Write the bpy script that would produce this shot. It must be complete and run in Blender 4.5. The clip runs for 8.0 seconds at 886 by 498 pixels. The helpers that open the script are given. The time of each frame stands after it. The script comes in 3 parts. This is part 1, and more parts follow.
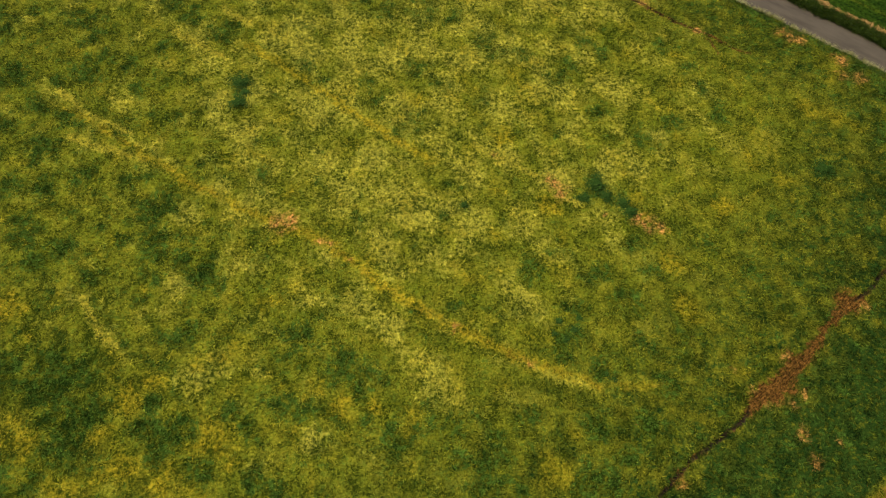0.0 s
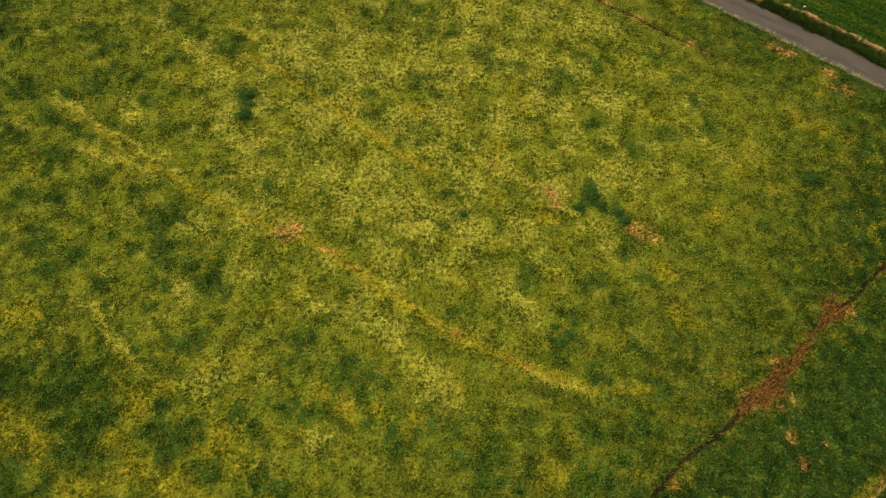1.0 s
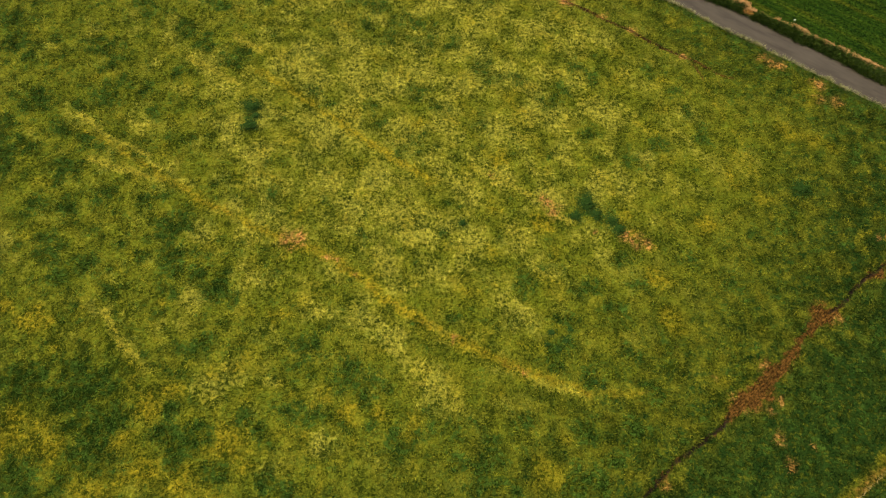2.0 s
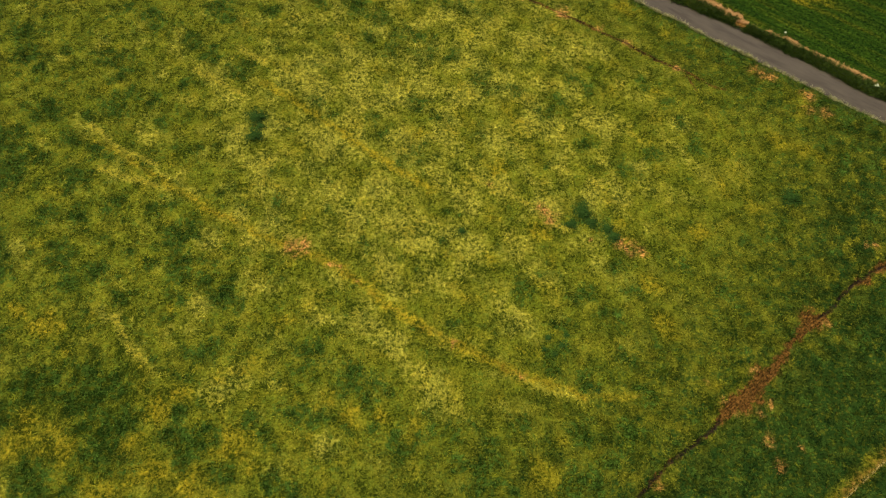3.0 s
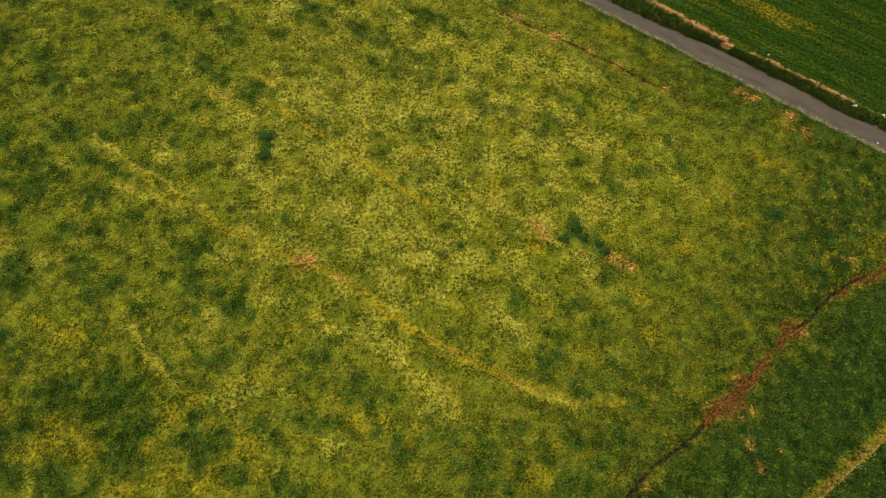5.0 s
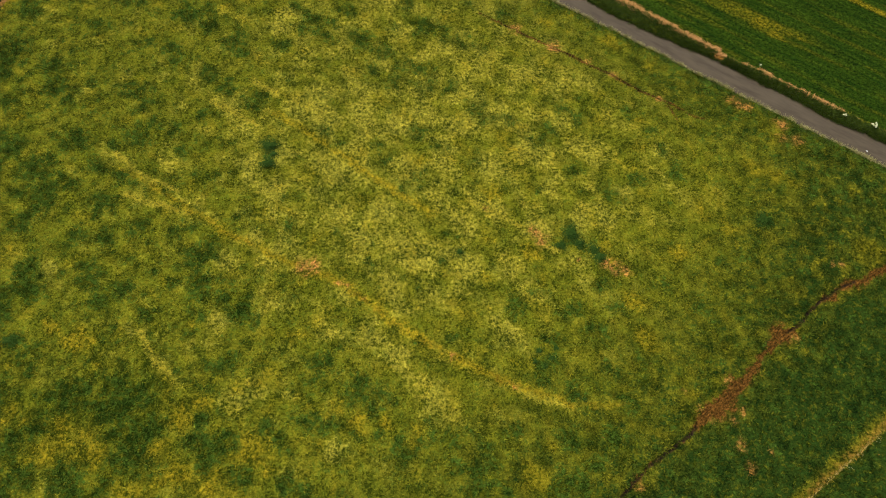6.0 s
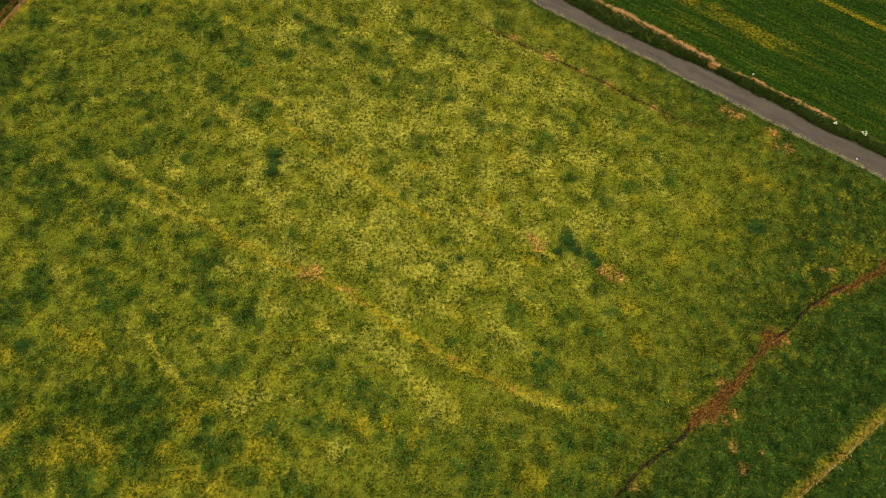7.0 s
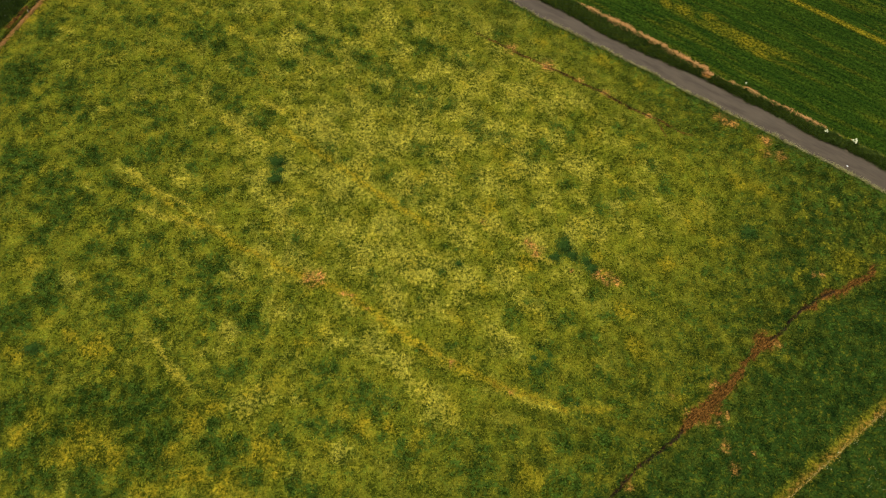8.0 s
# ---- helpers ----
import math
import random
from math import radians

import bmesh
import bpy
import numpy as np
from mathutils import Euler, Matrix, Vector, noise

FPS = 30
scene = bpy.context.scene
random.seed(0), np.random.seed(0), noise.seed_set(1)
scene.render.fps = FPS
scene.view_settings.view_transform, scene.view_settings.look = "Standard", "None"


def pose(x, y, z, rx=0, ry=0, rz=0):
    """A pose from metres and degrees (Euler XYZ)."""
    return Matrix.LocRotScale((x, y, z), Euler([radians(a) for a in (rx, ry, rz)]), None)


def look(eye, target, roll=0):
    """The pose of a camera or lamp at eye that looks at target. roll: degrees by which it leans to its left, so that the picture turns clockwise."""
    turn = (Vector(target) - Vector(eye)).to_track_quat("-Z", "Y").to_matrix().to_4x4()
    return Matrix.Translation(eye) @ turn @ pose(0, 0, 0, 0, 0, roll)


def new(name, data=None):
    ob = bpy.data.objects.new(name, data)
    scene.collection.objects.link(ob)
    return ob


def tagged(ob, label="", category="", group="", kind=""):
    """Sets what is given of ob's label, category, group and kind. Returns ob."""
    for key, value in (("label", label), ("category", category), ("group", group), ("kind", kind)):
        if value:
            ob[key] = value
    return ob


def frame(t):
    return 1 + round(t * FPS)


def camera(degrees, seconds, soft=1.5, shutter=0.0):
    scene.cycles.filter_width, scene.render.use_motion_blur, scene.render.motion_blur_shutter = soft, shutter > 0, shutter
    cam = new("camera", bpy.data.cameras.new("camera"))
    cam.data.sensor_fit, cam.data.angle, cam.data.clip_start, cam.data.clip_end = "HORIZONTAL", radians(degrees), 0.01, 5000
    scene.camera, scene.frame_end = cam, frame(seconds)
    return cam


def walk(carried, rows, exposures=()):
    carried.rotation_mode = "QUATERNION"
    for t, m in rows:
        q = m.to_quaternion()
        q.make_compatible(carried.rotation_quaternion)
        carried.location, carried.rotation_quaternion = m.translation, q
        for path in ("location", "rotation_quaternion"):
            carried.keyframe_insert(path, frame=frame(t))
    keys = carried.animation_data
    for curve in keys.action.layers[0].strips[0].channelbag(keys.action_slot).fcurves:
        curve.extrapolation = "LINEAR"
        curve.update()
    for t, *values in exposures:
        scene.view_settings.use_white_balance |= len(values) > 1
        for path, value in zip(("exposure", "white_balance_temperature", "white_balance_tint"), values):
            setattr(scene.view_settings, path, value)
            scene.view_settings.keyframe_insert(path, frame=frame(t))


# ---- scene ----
# ---- camera: a drone climbing over a pasture, drifting back a little ----
cam = camera(64.38, 8.0, soft=0.55)
ROWS = [  # seconds, x, y, z, pitch, yaw, roll
    (0.0, -0.48, 0.76, 134.88, -65.90, -4.63, 3.61),
    (1.5, -0.77, -0.64, 142.06, -65.54, -4.69, 3.67),
    (3.0, -1.06, -2.01, 149.18, -65.23, -4.75, 3.72),
    (4.5, -1.36, -3.35, 156.24, -64.96, -4.82, 3.76),
    (6.0, -1.66, -4.68, 163.23, -64.73, -4.91, 3.79),
    (8.0, -2.07, -6.40, 172.47, -64.49, -5.03, 3.83),
]
walk(cam, [(t, pose(x, y, z, 90 + p, 0, w) @ pose(0, 0, 0, 0, 0, r)) for t, x, y, z, p, w, r in ROWS])

# ---- light: hazy sun from the north-west, blue sky ----
SUN_ELEV, SUN_FROM = 48.0, (-0.75, 0.66)
world = bpy.data.worlds.new("world")
scene.world = world
world.use_nodes = True
wn = world.node_tree
sky = wn.nodes.new("ShaderNodeTexSky")
sky.sky_type, sky.sun_disc = "NISHITA", False
sky.sun_elevation, sky.sun_rotation = radians(SUN_ELEV), math.atan2(SUN_FROM[0], SUN_FROM[1])
sky.air_density, sky.dust_density = 1.0, 3.0
wn.links.new(sky.outputs[0], wn.nodes["Background"].inputs[0])
wn.nodes["Background"].inputs[1].default_value = 0.08
sun = new("sun", bpy.data.lights.new("sun", "SUN"))
sun.data.energy, sun.data.angle, sun.data.color = 4.35, radians(2.0), (1.0, 0.93, 0.80)
c, s = math.cos(radians(SUN_ELEV)), math.sin(radians(SUN_ELEV))
n = math.hypot(*SUN_FROM)
sun.matrix_world = look((0, 0, 300), Vector((0, 0, 300)) - Vector((SUN_FROM[0] / n * c, SUN_FROM[1] / n * c, s)))
scene.view_settings.exposure = 0.0


# ---- noise and fields over the plan ----
def table(seed):
    a = np.random.default_rng(seed).random((256, 256)) * 2 * np.pi
    return np.cos(a), np.sin(a)


TABLES = [table(k) for k in range(40)]


def grad_noise(x, y, size, seed):
    """Gradient noise, about -1 to 1."""
    gc, gs = TABLES[seed % 40]
    x, y = x / size + 7.3 * seed, y / size - 3.1 * seed
    i, j = np.floor(x).astype(int), np.floor(y).astype(int)
    fx, fy = x - i, y - j
    u, v = fx * fx * fx * (fx * (fx * 6 - 15) + 10), fy * fy * fy * (fy * (fy * 6 - 15) + 10)

    def corner(a, b):
        p, q = (i + a) & 255, (j + b) & 255
        return gc[p, q] * (fx - a) + gs[p, q] * (fy - b)

    top = corner(0, 0) * (1 - u) + corner(1, 0) * u
    low = corner(0, 1) * (1 - u) + corner(1, 1) * u
    return 1.5 * (top * (1 - v) + low * v)


def fbm(x, y, size, seed, octaves=3):
    out, amp = 0, 1.0
    x, y = 0.94 * x - 0.342 * y, 0.342 * x + 0.94 * y
    for k in range(octaves):
        out = out + amp * grad_noise(x, y, size / 2**k, seed + k)
        x, y = 0.766 * x - 0.643 * y, 0.643 * x + 0.766 * y  # no octave lies along another's lattice
        amp *= 0.55
    return out


def ramp(a, b, x):
    t = np.clip((x - a) / (b - a), 0, 1)
    return t * t * (3 - 2 * t)


def blobs(x, y, spots, soft=0.45):
    """The share of the nearest of some soft round spots (x, y, radius)."""
    order = np.argsort(y)
    sx, sy = x[order], y[order]
    best = np.zeros_like(sx)
    for px, py, r in spots:
        lo, hi = np.searchsorted(sy, (py - 2 * r, py + 2 * r))
        d = np.hypot(sx[lo:hi] - px, sy[lo:hi] - py) / r
        best[lo:hi] = np.maximum(best[lo:hi], ramp(1 + soft, 1 - soft, d))
    out = np.empty_like(best)
    out[order] = best
    return out


def along(x, y, line):
    """Distance to a line of points (x, y, half width), less the width there."""
    out = np.full(x.shape, 1e3)
    for (ax, ay, aw), (bx, by, bw) in zip(line, line[1:]):
        near = (x > min(ax, bx) - 9) & (x < max(ax, bx) + 9) & (y > min(ay, by) - 9) & (y < max(ay, by) + 9)
        if near.any():
            px, py = x[near], y[near]
            t = np.clip(((px - ax) * (bx - ax) + (py - ay) * (by - ay)) / ((bx - ax) ** 2 + (by - ay) ** 2), 0, 1)
            out[near] = np.minimum(out[near], np.hypot(px - ax - t * (bx - ax), py - ay - t * (by - ay)) - aw - t * (bw - aw))
    return out


# tall dark grass and weeds: centre and radius
LUSH_FAR_WEST = [(-67, 151, 4.1), (-71, 151, 2.2), (-63, 146, 2.2), (-85, 157, 2.6), (-55, 140, 3.7), (-73, 137, 3.3), (-71, 133, 2.2), (-89, 156, 1.7), (-61, 129, 2.7), (-55, 124, 2.7), (-81, 123, 3.0), (-79, 116, 1.9), (-93, 125, 1.4), (-103, 123, 3.8), (-100, 131, 1.6), (-120, 136, 5.7), (-121, 129, 3.9), (-95, 147, 2.2), (-47, 120, 3.5), (-52, 136, 1.8), (-41, 138, 2.6), (-117, 153, 3.7), (-80, 140, 2.2), (-106, 132, 2.8), (-99, 120, 1.6), (-115, 119, 2.4)]
LUSH_WEST = [(-78, 108, 3.4), (-75, 111, 1.9), (-94, 106, 3.4), (-100, 107, 1.7), (-111, 104, 3.7), (-116, 106, 3.0), (-101, 98, 3.7), (-104, 96, 3.3), (-114, 97, 2.6), (-99, 89, 3.9), (-100, 85, 2.9), (-107, 90, 2.3), (-83, 87, 2.9), (-84, 85, 1.9), (-73, 92, 1.5), (-79, 95, 2.5), (-65, 78, 1.8), (-73, 79, 2.1), (-61, 79, 1.4), (-67, 90, 1.5), (-65, 102, 2.5), (-68, 109, 1.9), (-61, 114, 1.9), (-56, 95, 1.7), (-87, 98, 2.2), (-81, 77, 2.5), (-103, 81, 2.6), (-88, 77, 2.2), (-83, 105, 1.5), (-94, 93, 1.6)]
LUSH_NORTH = [(-33, 147, 4.5), (-26, 148, 3.0), (-27, 142, 2.2), (-18, 141, 4.0), (-11, 136, 3.6), (-14, 130, 2.9), (-5, 131, 4.0), (-1, 130, 2.9), (1, 124, 3.6), (3, 128, 2.2), (-9, 125, 2.5), (8, 123, 2.5), (17, 117, 4.2), (19, 113, 2.8), (24, 112, 2.5), (2, 146, 3.4), (7, 143, 3.3), (12, 141, 2.8), (15, 139, 2.2), (19, 138, 2.2), (-38, 153, 2.4), (-22, 153, 2.3), (-4, 155, 2.3), (14, 156, 2.5), (25, 151, 2.3), (-8, 146, 1.9)]
LUSH_MIDDLE = [(-27, 108, 1.7), (-24, 103, 1.7), (-13, 104, 2.2), (-10, 98, 1.5), (0, 108, 2.9), (3, 105, 2.4), (7, 103, 1.9), (15, 99, 2.4), (23, 91, 1.8), (32, 105, 3.1), (36, 110, 2.6), (40, 116, 3.5), (44, 112, 2.8), (-1, 93, 2.8), (-5, 90, 2.2), (41, 95, 2.4), (-34, 79, 1.6), (59, 114, 1.9), (64, 108, 1.7), (66, 102, 2.2), (58, 92, 1.9), (50, 89, 2.0), (53, 86, 2.2), (4, 68, 1.7), (7, 76, 1.5), (-14, 68, 1.4), (30, 89, 2.0), (69, 95, 2.4)]
LUSH_SOUTHWEST = [(-99, 69, 2.5), (-97, 64, 4.0), (-100, 62, 2.1), (-105, 58, 4.8), (-102, 55, 2.7), (-83, 66, 3.1), (-74, 62, 3.1), (-80, 59, 2.0), (-56, 72, 3.5), (-57, 68, 2.5), (-67, 67, 1.2), (-54, 62, 3.7), (-55, 55, 1.2), (-62, 64, 1.4), (-45, 56, 3.1), (-42, 54, 2.0), (-50, 59, 1.7), (-68, 56, 1.8), (-77, 56, 1.2), (-75, 52, 1.3), (-95, 49, 2.1), (-92, 43, 1.9), (-59, 41, 1.2), (-50, 42, 2.1), (-46, 43, 1.9), (-82, 36, 3.7), (-79, 37, 2.0), (-69, 35, 5.2), (-64, 34, 2.6)]
LUSH_SOUTH_EDGE = [(-74, 37, 1.7), (-100, 34, 3.1), (-74, 32, 2.6), (-70, 28, 2.1), (-63, 27, 3.1), (-51, 29, 2.0), (-53, 26, 1.7), (-49, 21, 3.1), (-46, 24, 2.3), (-66, 23, 3.1), (-68, 21, 2.5), (-62, 19, 3.0), (-88, 28, 2.5), (-93, 25, 3.1), (-97, 23, 3.1), (-90, 18, 3.0), (-79, 17, 3.8), (-93, 14, 2.4), (-42, 16, 2.5), (-71, 15, 1.9), (-31, 15, 1.9), (-34, 24, 1.7), (-37, 28, 1.7)]
LUSH_SOUTH = [(-25, 43, 3.3), (-22, 41, 2.1), (-27, 39, 1.5), (-16, 37, 2.6), (-12, 34, 3.5), (-9, 34, 2.2), (-17, 33, 1.4), (-27, 29, 2.6), (-23, 28, 2.0), (-16, 26, 1.6), (-11, 25, 1.6), (-5, 22, 3.4), (-2, 23, 2.3), (-8, 21, 1.7), (13, 22, 2.0), (12, 15, 3.3), (14, 18, 2.0), (7, 19, 2.2), (6, 25, 2.4), (0, 26, 2.1), (20, 26, 2.0), (29, 16, 2.5), (28, 12, 2.5), (34, 14, 2.5), (33, 24, 2.6), (30, 42, 3.0), (27, 40, 2.2), (30, 47, 1.8), (34, 36, 1.5), (36, 33, 1.8)]
LUSH_EAST = [(7, 48, 1.8), (22, 56, 3.1), (29, 60, 2.2), (36, 55, 2.8), (42, 49, 2.8), (48, 56, 1.9), (44, 40, 2.1), (48, 32, 2.3), (43, 24, 2.6), (52, 42, 1.5), (44, 62, 2.2), (17, 13, 1.7), (-28, 13, 1.7), (61, 62, 1.9), (68, 55, 1.9), (82, 68, 1.9), (38, 19, 2.3)]
# rank grass round the weed clumps
CLUMPS = [(-41.6, 104.0, 2.4), (-41.2, 100.4, 2.4), (37.8, 76.6, 2.8), (38.0, 74.0, 2.4), (42.6, 72.0, 2.6), (44.4, 70.2, 2.6), (90.4, 79.6, 2.0), (9.2, 71.0, 1.4), (-98.4, 49.2, 2.2), (-56.5, 62.5, 2.2), (45.0, 70.0, 2.0)]
# bleached, seeding grass
PALE = [(-33, 115, 4.5), (-29, 118, 3.2), (-26, 111, 3.8), (-31, 121, 2.5), (-53, 118, 2.8), (-41, 145, 3.3), (-40, 151, 3.0), (-46, 98, 3.3), (-38, 101, 3.0), (-39, 90, 3.0), (-24, 96, 3.0), (-19, 97, 2.4), (-39, 83, 3.2), (-50, 70, 2.8), (-38, 71, 2.8), (-43, 75, 2.5), (-62, 43, 2.4), (-66, 47, 2.1), (-70, 51, 2.1), (-55, 48, 2.7), (-49, 54, 2.4), (-39, 38, 2.9), (-43, 34, 2.9), (-90, 63, 1.8), (-93, 68, 1.9), (-93, 96, 2.0), (-112, 151, 3.3), (-108, 140, 2.9), (-85, 128, 2.1), (-73, 92, 1.6), (-71, 100, 2.0), (-5, 72, 4.5), (-2, 69, 2.8)]
PALE_MIDDLE = [(7, 71, 2.9), (10, 66, 2.7), (-13, 50, 3.3), (-9, 44, 3.3), (-6, 45, 2.4), (3, 33, 4.9), (6, 30, 2.6), (-19, 60, 2.2), (-24, 49, 2.1), (-8, 60, 2.5), (-17, 73, 2.9), (-22, 83, 2.9), (-11, 83, 2.9), (-5, 99, 2.0), (-16, 115, 3.1), (-21, 129, 2.2), (-8, 111, 2.4), (26, 101, 2.4), (29, 108, 2.1), (29, 79, 3.3), (45, 102, 3.1), (41, 82, 2.6), (48, 80, 2.6), (54, 89, 2.7), (49, 125, 2.9), (32, 129, 3.3), (9, 109, 2.1), (19, 84, 2.3), (21, 50, 2.1), (-33, 36, 2.3), (-30, 18, 2.5), (-21, 23, 2.5)]
# yellowed, grazed-down grass
GOLD = [(-84, 49, 2.7), (-80, 49, 1.8), (-97, 56, 2.1), (-89, 52, 1.8), (-56, 31, 2.9), (-51, 33, 2.0), (-39, 23, 3.7), (-81, 26, 3.4), (-85, 24, 3.6), (-78, 24, 3.1), (-73, 22, 2.2), (-63, 15, 3.3), (-68, 16, 2.5), (-102, 48, 2.4), (-97, 28, 2.5), (-3, 25, 2.1), (-16, 28, 1.7), (-9, 28, 1.7), (-21, 32, 2.0), (24, 16, 3.1), (22, 14, 2.2), (28, 22, 2.0), (-60, 23, 3.1), (-56, 18, 3.9), (-47, 14, 3.8), (-43, 13, 3.0)]
GOLD_EAST = [(93, 95, 2.7), (96, 92, 2.4), (90, 97, 1.7), (81, 77, 2.0), (100, 91, 1.7), (109, 91, 1.7), (99, 105, 2.8), (105, 104, 2.3), (100, 111, 1.8), (116, 69, 3.6), (54, 46, 2.4), (53, 49, 1.5), (63, 34, 1.3), (2, 160, 1.5), (18, 88, 2.0), (25, 101, 2.0), (0, 99, 1.7), (28, 70, 1.9), (47, 68, 1.6), (47, 73, 1.9), (74, 84, 1.7), (67, 131, 2.2), (39, 149, 1.9), (46, 151, 1.9), (58, 140, 2.2), (52, 57, 2.2), (66, 70, 2.3)]
# pale trodden lines: from, to
STREAKS = [(-83, 102, -75, 95), (-75, 95, -65, 90), (-78, 89, -73, 87), (-73, 87, -60, 83), (-59, 119, -46, 111), (-21, 99.7, -15, 95), (-15, 95, -7, 89), (-7, 89, -3, 86), (1, 47, 9, 42), (19, 37, 26, 33), (26, 33, 34, 31), (13, 86, 17, 82), (16, 84, 28, 77), (30, 75, 34, 71), (-48, 126, -41, 121), (26, 101, 27, 98), (-68, 51, -64, 44), (-64, 44, -60, 41)]
# bare trodden soil
BARE = [(-30.4, 67.4, 2.0), (-28.2, 67.8, 1.8), (-21.2, 63.2, 0.8), (-19.6, 62.2, 0.8), (-14.7, 58.6, 0.6), (16.4, 83.8, 0.8), (28.9, 77.0, 1.5), (30.4, 74.6, 1.9), (46.8, 67.2, 1.5), (49.0, 66.3, 1.6), (51.4, 65.6, 1.1), (39.6, 68.7, 0.6), (89.4, 118.9, 1.6), (91.6, 117.5, 1.8), (93.6, 116.2, 1.4), (102.3, 110.2, 1.6), (28.3, 145.3, 1.8), (39.7, 138.0, 1.9), (49.7, 132.9, 1.0), (56.6, 128.0, 1.2), (68.6, 119.0, 1.0), (6.2, 43.5, 0.7), (21.2, 36.0, 0.6)]
# the cattle's drain furrow with its poached mud: x, y, half width
TRAIL = [(44.0, 11.7, 0.3), (46.3, 13.7, 0.5), (47.7, 15.0, 0.7), (50.2, 17.5, 0.1), (53.2, 19.2, 0.1), (57.8, 22.1, 0.1), (60.7, 24.1, 0.2), (62.4, 26.0, 0.8), (64.7, 28.0, 1.6), (67.8, 29.6, 1.9), (70.6, 32.1, 1.8), (73.9, 34.7, 1.7), (77.1, 37.2, 1.2), (79.3, 39.8, 0.9), (81.3, 42.0, 0.8), (83.2, 43.9, 0.9), (85.4, 46.1, 1.6), (88.4, 47.6, 2.0), (90.8, 48.9, 0.6), (94.2, 51.6, 0.1), (97.1, 54.4, 0.1), (99.6, 56.4, 0.3), (101.4, 57.3, 1.2), (103.2, 57.4, 0.9), (105.3, 59.3, 0.5), (107.5, 60.9, 1.1), (109.8, 61.2, 1.3), (112.3, 61.3, 1.0), (115.0, 63.3, 0.9), (117.5, 64.2, 1.1), (119.7, 65.3, 1.1), (122.4, 67.5, 0.8), (124.0, 69.3, 0.4)]
# dry scraped spots beside the trail
SCRAPES = [(47.1, 12.9, 0.9), (71.3, 26.9, 0.9), (71.8, 21.3, 1.2), (73.3, 16.4, 1.1), (78.9, 19.9, 0.5), (107.8, 66.2, 0.8), (105.6, 66.6, 0.6), (73.8, 29.2, 0.8), (72.4, 36.2, 1.0), (60.7, 34.2, 0.6), (67.1, 27.0, 0.8), (90.9, 46.4, 0.9), (63.9, 29.8, 0.9), (101.6, 105.6, 1.3), (105.4, 104.4, 1.5)]
# broad poached mud beside the trail
MUD = [(68.2, 29.6, 2.2), (70.9, 30.4, 1.7), (66.2, 30.4, 1.3), (72.6, 36.9, 1.1), (87.3, 47.9, 2.5), (89.6, 48.0, 1.6)]
FURROW = [(41.0, 9.4, 0.2), (44.0, 11.7, 0.2), (47.3, 14.9, 0.2), (50.2, 17.5, 0.22), (53.2, 19.2, 0.28), (57.8, 22.1, 0.3), (60.7, 24.1, 0.25), (62.4, 26.0, 0.1)]
FURROW_NORTH = [(89.6, 48.3, 0.1), (91.5, 49.6, 0.2), (94.2, 51.6, 0.26), (97.1, 54.4, 0.26), (99.8, 56.6, 0.2), (105.3, 59.6, 0.12), (110.0, 61.6, 0.08)]
COW_PATH = [(-80, 97, 0.2), (-61.7, 84.8, 0.2), (-46.8, 75.5, 0.2), (-34.7, 69.3, 0.2), (-20.6, 62.9, 0.3), (-7.8, 52.9, 0.3), (5.0, 44.1, 0.3), (19.3, 37.2, 0.3), (34.6, 31.3, 0.2), (46.3, 31.4, 0.1)]
COW_PATH_EAST = [(72.5, 112.0, 0.0), (73.9, 104.7, 0.05), (76.3, 97.7, 0.0), (78.9, 92.6, 0.05), (79.4, 87.6, 0.15), (79.5, 82.0, 0.1), (82.0, 70.0, 0.0)]
COW_PATH_NORTH = [(-41.2, 115.0, 0.1), (-30.0, 107.0, 0.2), (-19.0, 98.2, 0.2), (-15.0, 95.0, 0.2), (-7.0, 89.0, 0.2), (-3.0, 86.0, 0.15), (2.4, 82.0, 0.1)]
PATH = [(18.0, 151.5, 0.1), (28.3, 144.9, 0.25), (39.7, 137.6, 0.25), (44.7, 135.0, 0.3), (51.2, 130.4, 0.3), (55.6, 128.0, 0.4), (59.0, 125.1, 0.35), (63.9, 121.6, 0.25), (68.2, 119.3, 0.3), (72.3, 116.9, 0.2), (77.0, 113.3, 0.15), (80.5, 111.9, 0.05)]
PATH_BRANCH = [(70.2, 117.8, 0.15), (71.6, 114.6, 0.15), (72.5, 111.9, 0.0)]

DU, DV = (0.820, -0.572), (0.572, 0.820)  # along and across the ditch
WATER_Z = -0.9


def near_edge(u):  # the water's edges and the crest of the far bank, across the ditch at u along it
    return np.interp(u, [-70, -60, -20, -9, 60], [153.0, 152.4, 152.7, 152.3, 152.3]) + 0.3 * fbm(u, u * 0, 6.0, 20, 3)


def far_edge(u):
    return np.interp(u, [-62, -47, -38, -22, -12, -6, 20, 34, 42, 55], [159.5, 159.3, 158.1, 159.0, 160.0, 160.4, 160.3, 159.3, 160.5, 160.2]) + 0.3 * fbm(u, u * 0 + 40, 4.0, 20, 3)


def crest(u):
    return np.interp(u, [-60, -44, -25, -8, 3, 8, 24, 60], [164.8, 164.5, 164.0, 163.0, 162.8, 163.2, 163.3, 163.5]) + 0.4 * fbm(u, u * 0, 4.0, 22, 3)


def ditch_uv(x, y):
    return x * DU[0] + y * DU[1], x * DV[0] + y * DV[1]


def ridge_uv(x, y):  # along and beyond the dry boundary in the south-east
    return (x - 84.7) * 0.828 + (y - 9.5) * 0.561, (x - 84.7) * 0.561 - (y - 9.5) * 0.828


